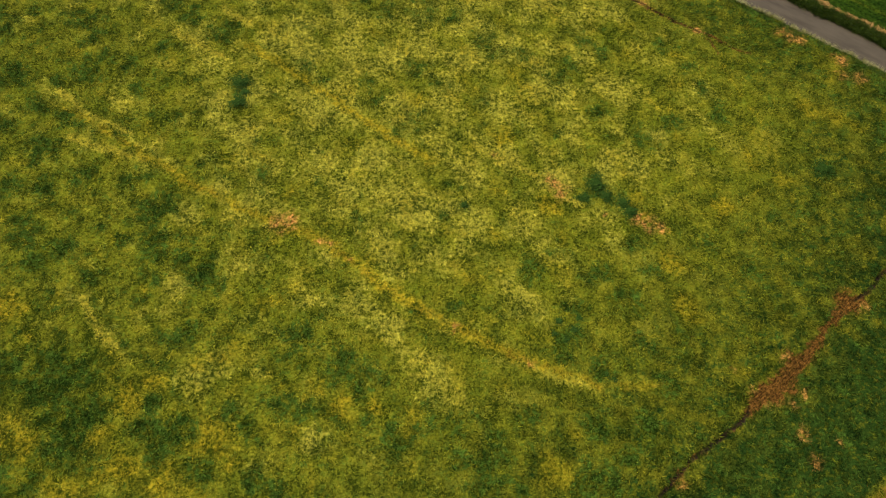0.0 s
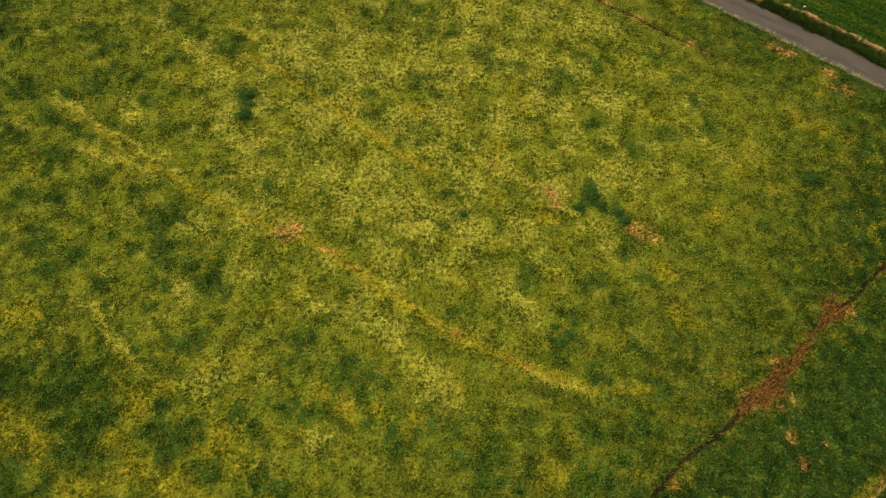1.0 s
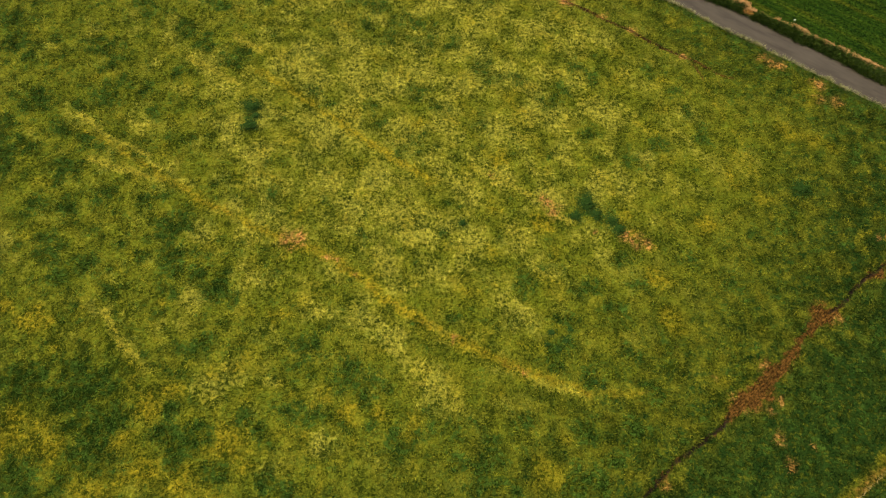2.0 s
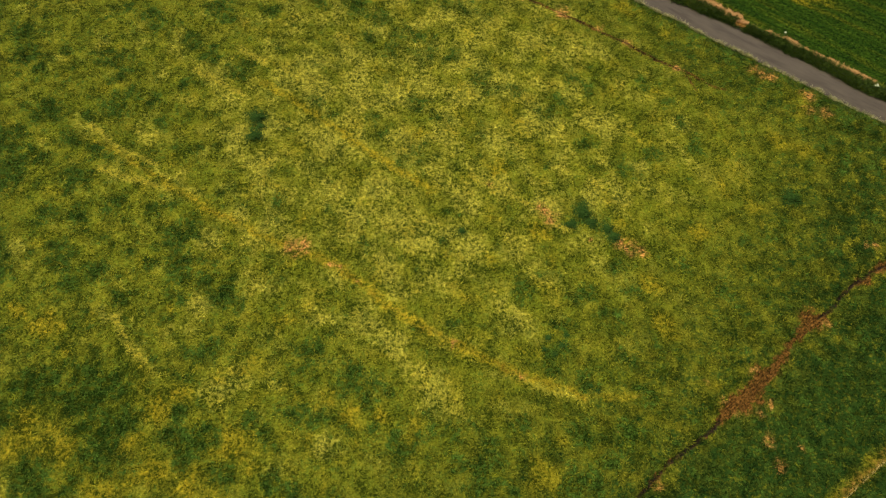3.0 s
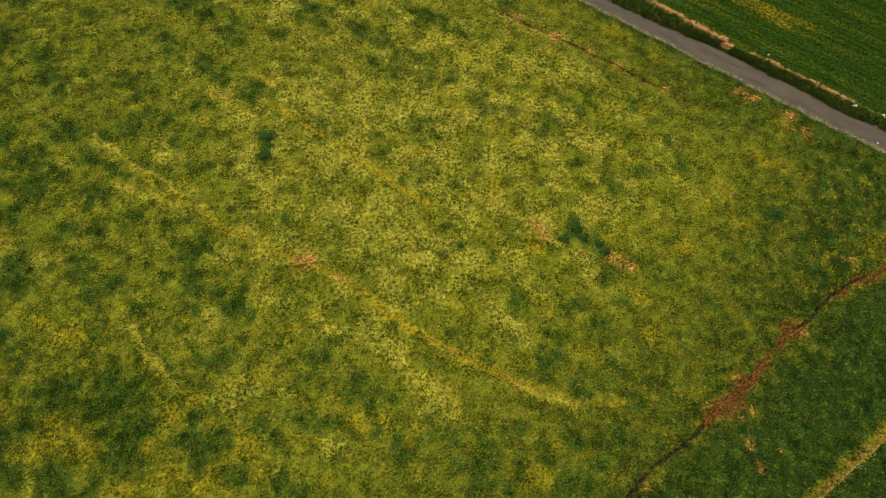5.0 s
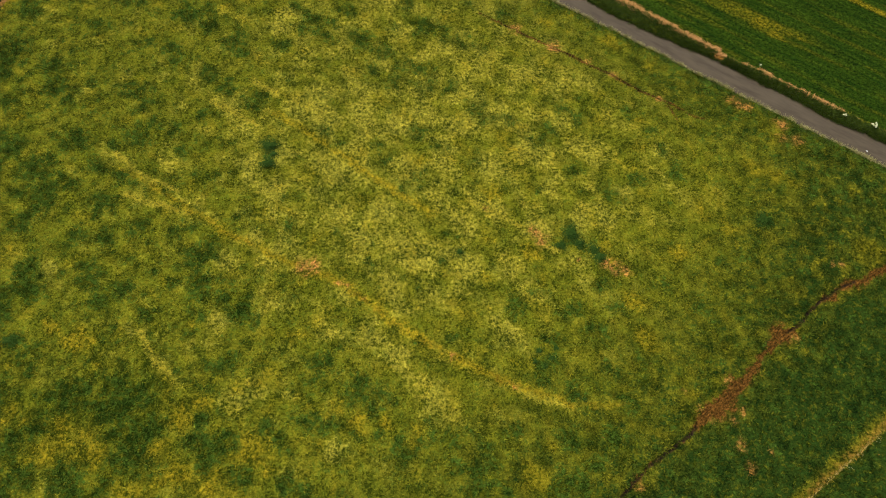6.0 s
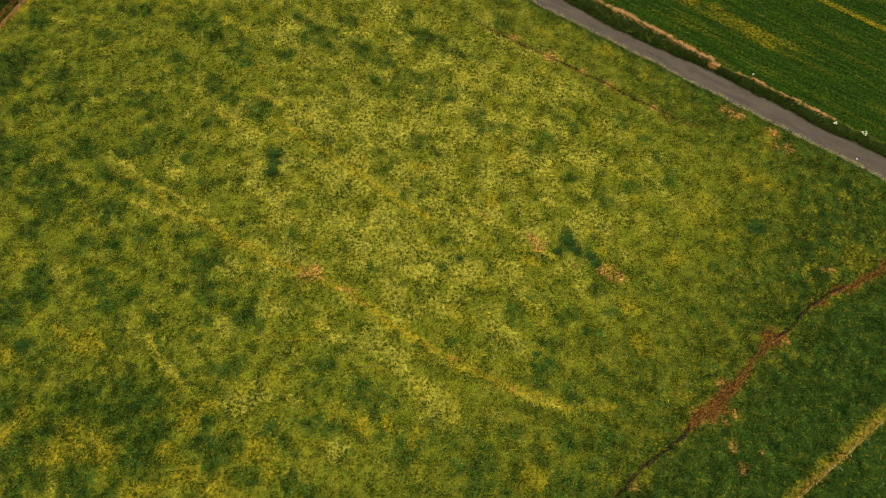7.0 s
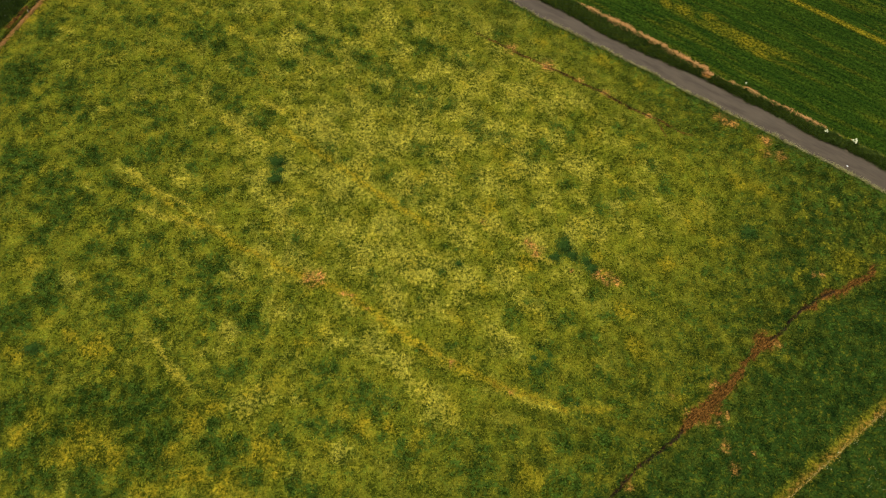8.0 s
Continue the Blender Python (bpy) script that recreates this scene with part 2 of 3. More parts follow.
def corner_uv(x, y):  # along and beyond the narrow ditch in the north-west
    return (x + 129.4) * 0.428 + (y - 147) * 0.904, (x + 129.4) * -0.904 + (y - 147) * 0.428


def swath_width(u):
    """Half width of the cut reed left lying along the far bank: thick, gone, thinner, gone."""
    return np.interp(u, [-90, -52, -48, -36, -20, -6, -3, 2, 4, 7, 9, 24, 26, 28, 34, 36, 120], [0.0, 0.0, 0.6, 1.0, 0.65, 1.1, 0.3, 0.12, 0.4, 0.15, 0.45, 0.5, 0.2, 0.5, 0.4, 0.05, 0.03]) * (1 + 0.45 * fbm(u, u * 0, 6.0, 17, 3))


def bank_slip(u, v):
    """A short piece of the far bank that has slid and shows its soil."""
    return ramp(2.1, 1.2, np.abs(u + 3.9 - 0.35 * (v - 161.5)) + 0.3 * fbm(u, v, 1.5, 13, 2)) * ramp(0.0, 0.4, v - far_edge(u)) * ramp(0.6, -0.3, v - crest(u))


def furrow(x, y):
    return np.minimum(along(x, y, FURROW), along(x, y, FURROW_NORTH))


def footpath(x, y):
    wx, wy = x + 0.3 * fbm(x, y, 2.5, 30, 2), y + 0.3 * fbm(x, y, 2.5, 32, 2)
    return np.minimum(along(wx, wy, PATH), along(wx, wy, PATH_BRANCH))


def height(x, y):
    u, v = ditch_uv(x, y)
    near, far, top = near_edge(u), far_edge(u), crest(u)
    z = 0.15 * fbm(x, y, 30.0, 21, 2) + 0.09 * fbm(x, y, 1.6, 23, 2)
    cut = np.where(v < near, np.interp(v - near, [-3.4, -1.0, 0], [0, -0.45, WATER_Z]), np.interp((v - far) / (top - far), [0, 0.3, 1], [WATER_Z, -0.35, 0]))
    cut = np.where((v > near) & (v < far), WATER_Z - 3.6 * (v - near) * (far - v) / (far - near) ** 2, cut)
    z = z * np.interp(np.abs(v - 156.5), [2.5, 6], [0.2, 1]) + cut
    z = z - 0.16 * ramp(0.6, -0.8, along(x, y, TRAIL)) - 0.22 * ramp(0.5, -0.2, furrow(x, y))
    ru, rv = ridge_uv(x, y)
    z = z + 0.15 * np.exp(-((rv + 1.0) / 1.5) ** 2) - 0.25 * np.exp(-((rv - 1.2) / 0.9) ** 2)
    cu, cv = corner_uv(x, y)
    z = z - 0.7 * np.exp(-((cv - 1.0) / 0.55) ** 2) + 0.3 * np.exp(-((cv - 2.9) / 0.9) ** 2)
    return z


def cover(x, y):
    """What grows where: shares of lush, pale, gold, bare, wet, green and mown ground."""
    wx, wy = x + 1.5 * fbm(x, y, 4.5, 1, 4), y + 1.5 * fbm(x, y, 4.5, 5, 4)
    u, v = ditch_uv(x, y)
    ru, rv = ridge_uv(x, y)
    cu, cv = corner_uv(x, y)
    sx, sy = wx * 0.82 - wy * 0.572, (wx * 0.572 + wy * 0.82) * 1.5
    near, far, top = near_edge(u), far_edge(u), crest(u)
    far_side = ramp(0.2, 1.0, (v - far) / (top - far))
    pasture = 1 - far_side
    west = ramp(20, -60, x)
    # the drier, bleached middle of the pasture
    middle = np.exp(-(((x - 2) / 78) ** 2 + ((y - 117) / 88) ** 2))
    south = ramp(60, 15, y) * ramp(20, -40, x)
    spot = blobs(wx, wy, LUSH_FAR_WEST + LUSH_WEST + LUSH_NORTH + LUSH_MIDDLE + LUSH_SOUTHWEST + LUSH_SOUTH_EDGE + LUSH_SOUTH + LUSH_EAST, 0.8)
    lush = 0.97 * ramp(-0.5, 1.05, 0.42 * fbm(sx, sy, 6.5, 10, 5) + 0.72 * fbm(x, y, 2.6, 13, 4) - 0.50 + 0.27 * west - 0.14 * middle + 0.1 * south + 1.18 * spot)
    lush = np.maximum(lush, 0.8 * blobs(x + 0.6 * fbm(x, y, 1.6, 24, 2), y, CLUMPS, 0.9))
    spot = blobs(wx, wy, PALE + PALE_MIDDLE, 0.9)
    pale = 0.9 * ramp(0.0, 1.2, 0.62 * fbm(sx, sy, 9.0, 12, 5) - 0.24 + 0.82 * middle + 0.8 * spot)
    spot = blobs(wx, wy, GOLD + GOLD_EAST, 0.9)
    gold = 0.85 * ramp(-0.3, 1.0, 0.6 * fbm(sx, sy, 7.0, 15, 5) - 0.2 + 1.0 * spot + 0.12 * south)
    lush = lush * (1 - 0.6 * spot)
    jx, jy = x + 0.8 * fbm(x, y, 3.0, 30, 2), y + 0.8 * fbm(x, y, 3.0, 32, 2)
    streak = np.zeros_like(x)
    breaks = fbm(x, y, 2.0, 2, 3)
    kx, ky = x + 0.35 * fbm(x, y, 3.0, 30, 2), y + 0.35 * fbm(x, y, 3.0, 32, 2)
    for ax, ay, bx, by in STREAKS:
        streak = np.maximum(streak, ramp(0.95, -0.1, along(kx, ky, [(ax, ay, 0.3), (bx, by, 0.3)]) + 0.3 * breaks))
    lush = lush * (1 - 0.4 * pale)
    # greener towards the trail and past it
    s = (x - 44) * 0.585 - (y - 10.8) * 0.811 + 4 * fbm(x, y, 12.0, 18)
    green = 0.95 * ramp(-3, 7, s) + 0.68 * ramp(-50, 0, s) + 0.55 * ramp(66, 118, x)
    bank = ramp(122, 150, v + 4 * fbm(x, y, 14.0, 9, 2)) * (0.4 + 0.6 * ramp(-40, 8, u))
    green = np.clip(np.maximum(green, 0.62 * bank + 0.45 * ramp(-0.2, 0.7, fbm(x, y, 7.0, 25, 4)) * bank), 0, 1) * pasture
    lush = np.maximum(lush, 0.8 * bank * pasture * ramp(-0.05, 0.6, fbm(x, y, 3.6, 31, 3)))
    pale = pale * (1 - 0.8 * green) * pasture
    pale, green, lush = np.maximum(pale, 0.95 * streak), green * (1 - 0.8 * streak), lush * (1 - 0.95 * streak)
    gold = np.maximum(gold * (1 - 0.82 * ramp(-3, 7, s)), 0.35 * streak) * pasture
    gold = np.maximum(gold, 0.6 * ramp(-0.05, 0.6, fbm(x, y, 3.4, 17, 4)) * green * (1 - 0.95 * ramp(-3, 7, s)) * pasture)
    # yellow strips of the mown field
    strip = 0.40 * ramp(4.5, 0.5, np.abs(v - 181.5)) * ramp(-0.5, 0.7, fbm(u * 0.16, v, 4.0, 27)) * ramp(34, 4, u) + ramp(1.6, 0.2, np.abs(v - 206.8)) * 0.7
    strip = np.maximum(strip, 0.65 * blobs(u * 0.6, v + 0.6 * fbm(u * 0.3, v, 2.0, 5, 2), [(-12.8, 181.8, 1.7), (-7.9, 183.9, 1.3), (0.6, 180.8, 2.0), (4.0, 179.2, 1.4), (-16.2, 180.8, 1.2)], 0.9))
    strip = strip + 0.16 * ramp(0.1, 0.7, fbm(u * 0.08, v, 2.4, 29))
    gold = gold * pasture
    # bare soil
    bare = blobs(jx, jy, BARE, 0.8)
    bare = 0.92 * np.maximum(bare, 0.75 * blobs(jx, jy, SCRAPES, 0.95)) * ramp(-1.0, 0.1, fbm(x, y, 1.4, 33, 2))
    dust = ramp(0.0, 0.3, bare)
    trail = along(jx, jy, TRAIL)
    trail = trail + 0.45 * fbm(x, y, 1.5, 6, 3)
    bare = np.maximum(bare, np.maximum(ramp(0.55, -0.7, trail), 0.9 * blobs(jx, jy, MUD, 0.6)))
    tread = footpath(x, y)
    bare = np.maximum(bare, ramp(0.45, -0.05, tread) * ramp(-1.1, -0.3, fbm(x, y, 5.0, 34, 2)))
    wet = 0.9 * ramp(0.45, -0.1, furrow(x + 0.5 * fbm(x, y, 3, 30, 1), y))
    track = ramp(1.4, 0.0, np.minimum(along(jx, jy, COW_PATH), along(jx, jy, COW_PATH_NORTH))) * ramp(-1.4, -0.4, fbm(x, y, 6.0, 39, 2))
    wet = np.maximum(wet, 0.65 * ramp(0.12, -0.12, tread) * ramp(-0.5, 0.1, fbm(x, y, 7.0, 28, 2)) * ramp(95, 115, y))
    track = np.maximum(track, 0.8 * ramp(0.5, -0.1, along(jx, jy, COW_PATH_EAST)) * ramp(-0.8, 0.2, fbm(x, y, 5.0, 39, 2)))
    gold = np.maximum(gold, 0.8 * track * pasture)
    lush, worn = lush * (1 - 0.6 * track), np.maximum(0.42 * track, 0.45 * streak) * pasture
    bare = np.maximum(bare, 0.28 * ramp(0.25, -0.15, along(jx, jy, COW_PATH)) * ramp(-0.6, 0.2, fbm(x, y, 4.0, 11, 2)) * pasture)
    gold = np.maximum(gold, 0.5 * ramp(2.6, 0.3, trail) * ramp(-0.4, 0.4, fbm(x, y, 4.0, 36, 2)))
    # dry boundary in the south-east
    edge = ramp(-3.8, -0.9, rv + 1.0 * fbm(x, y, 4, 35, 3)) * ramp(0.6, 0.0, rv)
    gold, worn = np.maximum(gold, 0.85 * edge), np.maximum(worn, 0.15 * edge)
    bare = np.maximum(bare, 0.42 * ramp(-2.0, -0.8, rv + 0.6 * fbm(x, y, 2.5, 37, 2)) * ramp(0.3, -0.1, rv))
    pale = np.maximum(pale, ramp(0.35, 0.05, np.abs(rv + 0.1)) * ramp(-0.6, 0.5, fbm(x, y, 3.0, 14, 2)))
    green = np.maximum(green, ramp(0.2, 1.0, rv))
    lush = lush * (1 - edge) * (1 - 0.7 * ramp(0.5, 1.2, rv))
    # narrow ditch in the north-west
    tan = ramp(-1.2, -0.1, cv + 0.5 * fbm(x, y, 2.0, 16, 2)) * ramp(0.4, 0.2, cv)
    bare = np.maximum(bare, 0.42 * tan)
    gold = np.maximum(gold, 0.8 * ramp(-5.0, -0.5, cv + 1.5 * fbm(x, y, 4.0, 26, 2)) * ramp(0.4, 0.2, cv))
    bare = np.maximum(bare, ramp(1.6, 2.0, cv) * ramp(3.4, 2.8, cv + 0.5 * fbm(x, y, 2.0, 36, 2)) * ramp(5, 7, cu) * ramp(17, 15, cu))
    wet = np.maximum(wet, 0.9 * ramp(0.4, 0.7, cv) * ramp(1.7, 1.3, cv))
    beyond = ramp(3.0, 4.0, cv)
    lush = np.maximum(lush, beyond)
    dust = np.maximum(dust * (1 - ramp(0.5, -0.3, trail)), np.maximum(0.5 * ramp(-4, -2, rv), ramp(-3, -1, cv) * ramp(1.2, 0.8, cv)))
    rank = np.exp(-(((x + 76) / 28) ** 2 + ((y - 32) / 15) ** 2))  # old, thinner olive grass in the south-west
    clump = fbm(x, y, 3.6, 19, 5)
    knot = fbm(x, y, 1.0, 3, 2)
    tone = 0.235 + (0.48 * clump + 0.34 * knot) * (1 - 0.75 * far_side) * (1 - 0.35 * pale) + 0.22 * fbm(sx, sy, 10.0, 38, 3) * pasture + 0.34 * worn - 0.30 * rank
    # ditch banks
    low = ramp(-0.4, 0.1, v - near) * ramp(0.6, 0.1, v - far)
    wet = np.maximum(wet, low)
    lush = np.maximum(lush, 0.5 * ramp(-3.4, -1.6, v - near + 1.2 * fbm(x, y, 4.0, 7, 2)) * ramp(0.2, -0.8, v - top))
    swath = 0.8 * ramp(1.3, 0.3, np.abs(v - top) / np.maximum(swath_width(u), 0.02)) * far_side
    slip = bank_slip(u, v)
    bare, dust = np.maximum(bare, np.maximum(0.7 * swath, 0.9 * slip)), np.maximum(dust, np.maximum(swath, 0.5 * slip))
    lush = lush * (1 - far_side * ramp(-0.4, 0.4, v - top))
    return dict(lush=lush, pale=pale, gold=gold, bare=bare, wet=wet, green=green, mown=far_side * ramp(-0.5, 0.9, v - top), dust=dust, strip=far_side * np.clip(strip, 0, 1), tone=tone)


# ---- materials ----
def material(name, rough=0.8):
    m = bpy.data.materials.new(name)
    m.use_nodes = True
    nt = m.node_tree
    p = nt.nodes["Principled BSDF"]
    p.inputs["Roughness"].default_value = rough
    return m, nt, p


def node(nt, kind, **inputs):
    nd = nt.nodes.new(kind)
    for key, value in inputs.items():
        nd.inputs[key.replace("_", " ")].default_value = value
    return nd


def mixed(nt, fac, a, b, blend="MIX"):
    nd = nt.nodes.new("ShaderNodeMix")
    nd.data_type, nd.blend_type = "RGBA", blend
    for socket, value in ((nd.inputs["Factor"], fac), (nd.inputs["A"], a), (nd.inputs["B"], b)):
        if isinstance(value, bpy.types.NodeSocket):
            nt.links.new(value, socket)
        else:
            socket.default_value = (*value, 1) if isinstance(value, tuple) else value
    return nd.outputs["Result"]


def sums(nt, op, a, b, clamp=False):
    nd = nt.nodes.new("ShaderNodeMath")
    nd.operation, nd.use_clamp = op, clamp
    for socket, value in zip(nd.inputs, (a, b)):
        if isinstance(value, bpy.types.NodeSocket):
            nt.links.new(value, socket)
        else:
            socket.default_value = value
    return nd.outputs[0]


def noise_at(nt, scale, detail=3.0, rough=0.6, stretch=None):
    geo = nt.nodes.new("ShaderNodeNewGeometry")
    nd = node(nt, "ShaderNodeTexNoise", Scale=scale, Detail=detail, Roughness=rough)
    if stretch:
        mp = nt.nodes.new("ShaderNodeMapping")
        mp.vector_type = "TEXTURE"  # turned to the given heading, then drawn out
        mp.inputs["Rotation"].default_value = (0, 0, radians(stretch[0]))
        mp.inputs["Scale"].default_value = stretch[1]
        nt.links.new(geo.outputs["Position"], mp.inputs["Vector"])
        nt.links.new(mp.outputs[0], nd.inputs["Vector"])
    else:
        nt.links.new(geo.outputs["Position"], nd.inputs["Vector"])
    return nd.outputs["Fac"]


def spread(nt, fac, lo, hi):
    nd = nt.nodes.new("ShaderNodeMapRange")
    nd.inputs["From Min"].default_value, nd.inputs["From Max"].default_value = lo, hi
    nt.links.new(fac, nd.inputs["Value"])
    return nd.outputs["Result"]


def pasture_material():
    m, nt, p = material("pasture", 0.9)
    p.inputs["Specular IOR Level"].default_value = 0.04
    share = {}
    clump = noise_at(nt, 0.55, 3.0, 0.6)
    fine = noise_at(nt, 1.1, 2.0, 0.6)
    finer = noise_at(nt, 2.0, 2.0, 0.55)
    broad = noise_at(nt, 0.16, 4.0, 0.6)
    rough = sums(nt, "ADD", sums(nt, "SUBTRACT", clump, 0.5), sums(nt, "MULTIPLY", sums(nt, "SUBTRACT", fine, 0.5), 1.2))
    for key, rag in (("lush", 2.4), ("pale", 1.8), ("gold", 1.9), ("bare", 1.3), ("wet", 1.0), ("green", 1.6), ("mown", 0.1), ("strip", 0.8)):
        at = nt.nodes.new("ShaderNodeAttribute")
        at.attribute_name = key
        # ragged edges, where there is some of it
        gate = sums(nt, "MULTIPLY", sums(nt, "MULTIPLY", rough, rag), sums(nt, "MULTIPLY", at.outputs["Fac"], 2.0, True))
        share[key] = sums(nt, "ADD", at.outputs["Fac"], gate, True)
    col = mixed(nt, spread(nt, broad, 0.38, 0.62), (0.134, 0.151, 0.0090), (0.195, 0.192, 0.0140))
    col = mixed(nt, spread(nt, fine, 0.42, 0.66), col, (0.094, 0.120, 0.0090))
    col = mixed(nt, share["pale"], col, (0.284, 0.270, 0.031))
    col = mixed(nt, share["gold"], col, (0.240, 0.198, 0.0105))
    col = mixed(nt, share["green"], col, mixed(nt, share["gold"], (0.0180, 0.0425, 0.0062), (0.135, 0.130, 0.0080)))
    col = mixed(nt, share["lush"], col, (0.049, 0.092, 0.0105))
    mown = mixed(nt, spread(nt, noise_at(nt, 0.5, 3.0, 0.6, (-34.9, (9.0, 0.6, 1))), 0.35, 0.68), (0.012, 0.034, 0.0030), (0.034, 0.066, 0.0050))
    mown = mixed(nt, share["strip"], mown, (0.190, 0.155, 0.0080))
    col = mixed(nt, share["mown"], col, mown)
    rut = noise_at(nt, 1.6, 4.0, 0.65, (39.0, (4.0, 0.5, 1)))
    soil = mixed(nt, spread(nt, sums(nt, "ADD", sums(nt, "MULTIPLY", finer, 0.3), sums(nt, "MULTIPLY", rut, 0.7)), 0.40, 0.60), (0.042, 0.019, 0.005), (0.150, 0.072, 0.014))
    dry = mixed(nt, spread(nt, finer, 0.35, 0.65), (0.19, 0.090, 0.018), (0.40, 0.205, 0.052))
    dust = nt.nodes.new("ShaderNodeAttribute")
    dust.attribute_name = "dust"
    col = mixed(nt, share["bare"], col, mixed(nt, dust.outputs["Fac"], soil, dry))
    col = mixed(nt, share["wet"], col, (0.020, 0.014, 0.009))
    # tone of single tufts
    tuft = nt.nodes.new("ShaderNodeAttribute")
    tuft.attribute_name = "tone"
    rand = nt.nodes.new("ShaderNodeNewGeometry").outputs["Random Per Island"]
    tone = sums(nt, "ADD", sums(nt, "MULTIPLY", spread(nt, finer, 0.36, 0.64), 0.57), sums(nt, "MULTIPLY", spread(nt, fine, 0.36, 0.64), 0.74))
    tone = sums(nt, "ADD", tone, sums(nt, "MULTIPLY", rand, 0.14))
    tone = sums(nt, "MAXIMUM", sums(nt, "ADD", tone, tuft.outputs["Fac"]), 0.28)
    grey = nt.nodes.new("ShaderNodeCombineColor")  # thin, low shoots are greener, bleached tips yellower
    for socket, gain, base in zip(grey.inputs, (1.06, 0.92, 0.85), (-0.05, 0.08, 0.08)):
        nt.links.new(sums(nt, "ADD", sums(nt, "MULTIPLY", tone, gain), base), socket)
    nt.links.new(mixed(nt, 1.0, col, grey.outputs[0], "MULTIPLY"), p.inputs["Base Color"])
    bump = node(nt, "ShaderNodeBump", Strength=0.8, Distance=0.25)
    nt.links.new(finer, bump.inputs["Height"])
    nt.links.new(bump.outputs[0], p.inputs["Normal"])
    return m


def plant_material(name, dark, light, rough=0.6, scale=1.2):
    m, nt, p = material(name, rough)
    p.inputs["Specular IOR Level"].default_value = 0.06
    rand = nt.nodes.new("ShaderNodeNewGeometry").outputs["Random Per Island"]
    mix = sums(nt, "ADD", sums(nt, "MULTIPLY", rand, 0.6), sums(nt, "MULTIPLY", spread(nt, noise_at(nt, scale), 0.3, 0.7), 0.4))
    nt.links.new(mixed(nt, mix, dark, light), p.inputs["Base Color"])
    return m


def water_material():
    m, nt, p = material("ditch_water", 0.12)
    silt = spread(nt, noise_at(nt, 0.5, 4.0, 0.6, (-34.9, (3.5, 0.8, 1))), 0.3, 0.7)
    nt.links.new(mixed(nt, silt, (0.081, 0.063, 0.040), (0.120, 0.096, 0.062)), p.inputs["Base Color"])
    bump = node(nt, "ShaderNodeBump", Strength=0.3, Distance=0.05)
    nt.links.new(noise_at(nt, 2.2, 3.0, 0.6), bump.inputs["Height"])
    nt.links.new(bump.outputs[0], p.inputs["Normal"])
    return m


PASTURE = pasture_material()
WATER = water_material()
REED = plant_material("reed", (0.20, 0.20, 0.04), (0.66, 0.60, 0.28), 0.7)
BANK_LEAF = plant_material("bank_leaf", (0.016, 0.036, 0.006), (0.120, 0.175, 0.024), 0.5)
WEED_LEAF = plant_material("weed_leaf", (0.016, 0.046, 0.006), (0.058, 0.112, 0.016), 0.9)
STRAW = plant_material("straw", (0.34, 0.160, 0.045), (0.74, 0.42, 0.15), 0.8)
DRY_STALK = plant_material("dry_stalk", (0.30, 0.21, 0.06), (0.62, 0.46, 0.17), 0.8)
BLOSSOM = plant_material("blossom", (0.45, 0.47, 0.22), (0.80, 0.80, 0.52), 0.8)
WOOD = plant_material("weathered_wood", (0.30, 0.25, 0.16), (0.55, 0.47, 0.33), 0.85, 6.0)
SOIL = plant_material("trodden_mud", (0.050, 0.023, 0.005), (0.130, 0.064, 0.012), 0.8, 3.0)
SCRAP = plant_material("bleached_plastic", (0.62, 0.64, 0.66), (0.80, 0.81, 0.82), 0.4, 8.0)


# ---- mesh building ----
def mesh_from(name, verts, faces, mat, shares=None, smooth=False):
    """A mesh from arrays: verts (n, 3), faces (m, 3 or 4), and shares of cover by vertex."""
    me = bpy.data.meshes.new(name)
    k = faces.shape[1]
    me.vertices.add(len(verts))
    me.vertices.foreach_set("co", np.ascontiguousarray(verts, np.float32).ravel())
    me.loops.add(faces.size)
    me.loops.foreach_set("vertex_index", np.ascontiguousarray(faces, np.int32).ravel())
    me.polygons.add(len(faces))
    me.polygons.foreach_set("loop_start", np.arange(0, faces.size, k, dtype=np.int32))
    if smooth:
        me.polygons.foreach_set("use_smooth", np.ones(len(faces), bool))
    me.update(calc_edges=True)
    for key, values in (shares or {}).items():
        me.attributes.new(key, "FLOAT", "POINT").data.foreach_set("value", np.ascontiguousarray(values, np.float32))
    me.materials.append(mat)
    return me


def part(name, me, parent, label=""):
    ob = new(name, me)
    ob.parent = parent
    return tagged(ob, label)


def blades(bx, by, bz, length, width, lean, turn):
    """One bent triangle a blade: arrays of foot, length, width, lean from upright and heading."""
    count = len(bx)
    px, py = -np.sin(turn) * width / 2, np.cos(turn) * width / 2
    tip = np.stack([bx + length * np.sin(lean) * np.cos(turn), by + length * np.sin(lean) * np.sin(turn), bz + length * np.cos(lean)], 1)
    foot = np.stack([bx, by, bz], 1)
    side = np.stack([px, py, 0 * px], 1)
    verts = np.stack([foot - side, foot + side, tip], 1).reshape(-1, 3)
    return verts, np.arange(3 * count).reshape(-1, 3)


# ---- ground ----
def axis(lo, hi, step, reach):
    grow = []
    d = step
    x = 0.0
    while x < reach:
        d *= 1.22
        x += d
        grow.append(x)
    grow = np.array(grow)
    return np.r_[(lo - grow)[::-1], np.arange(lo, hi + step / 2, step), hi + grow]


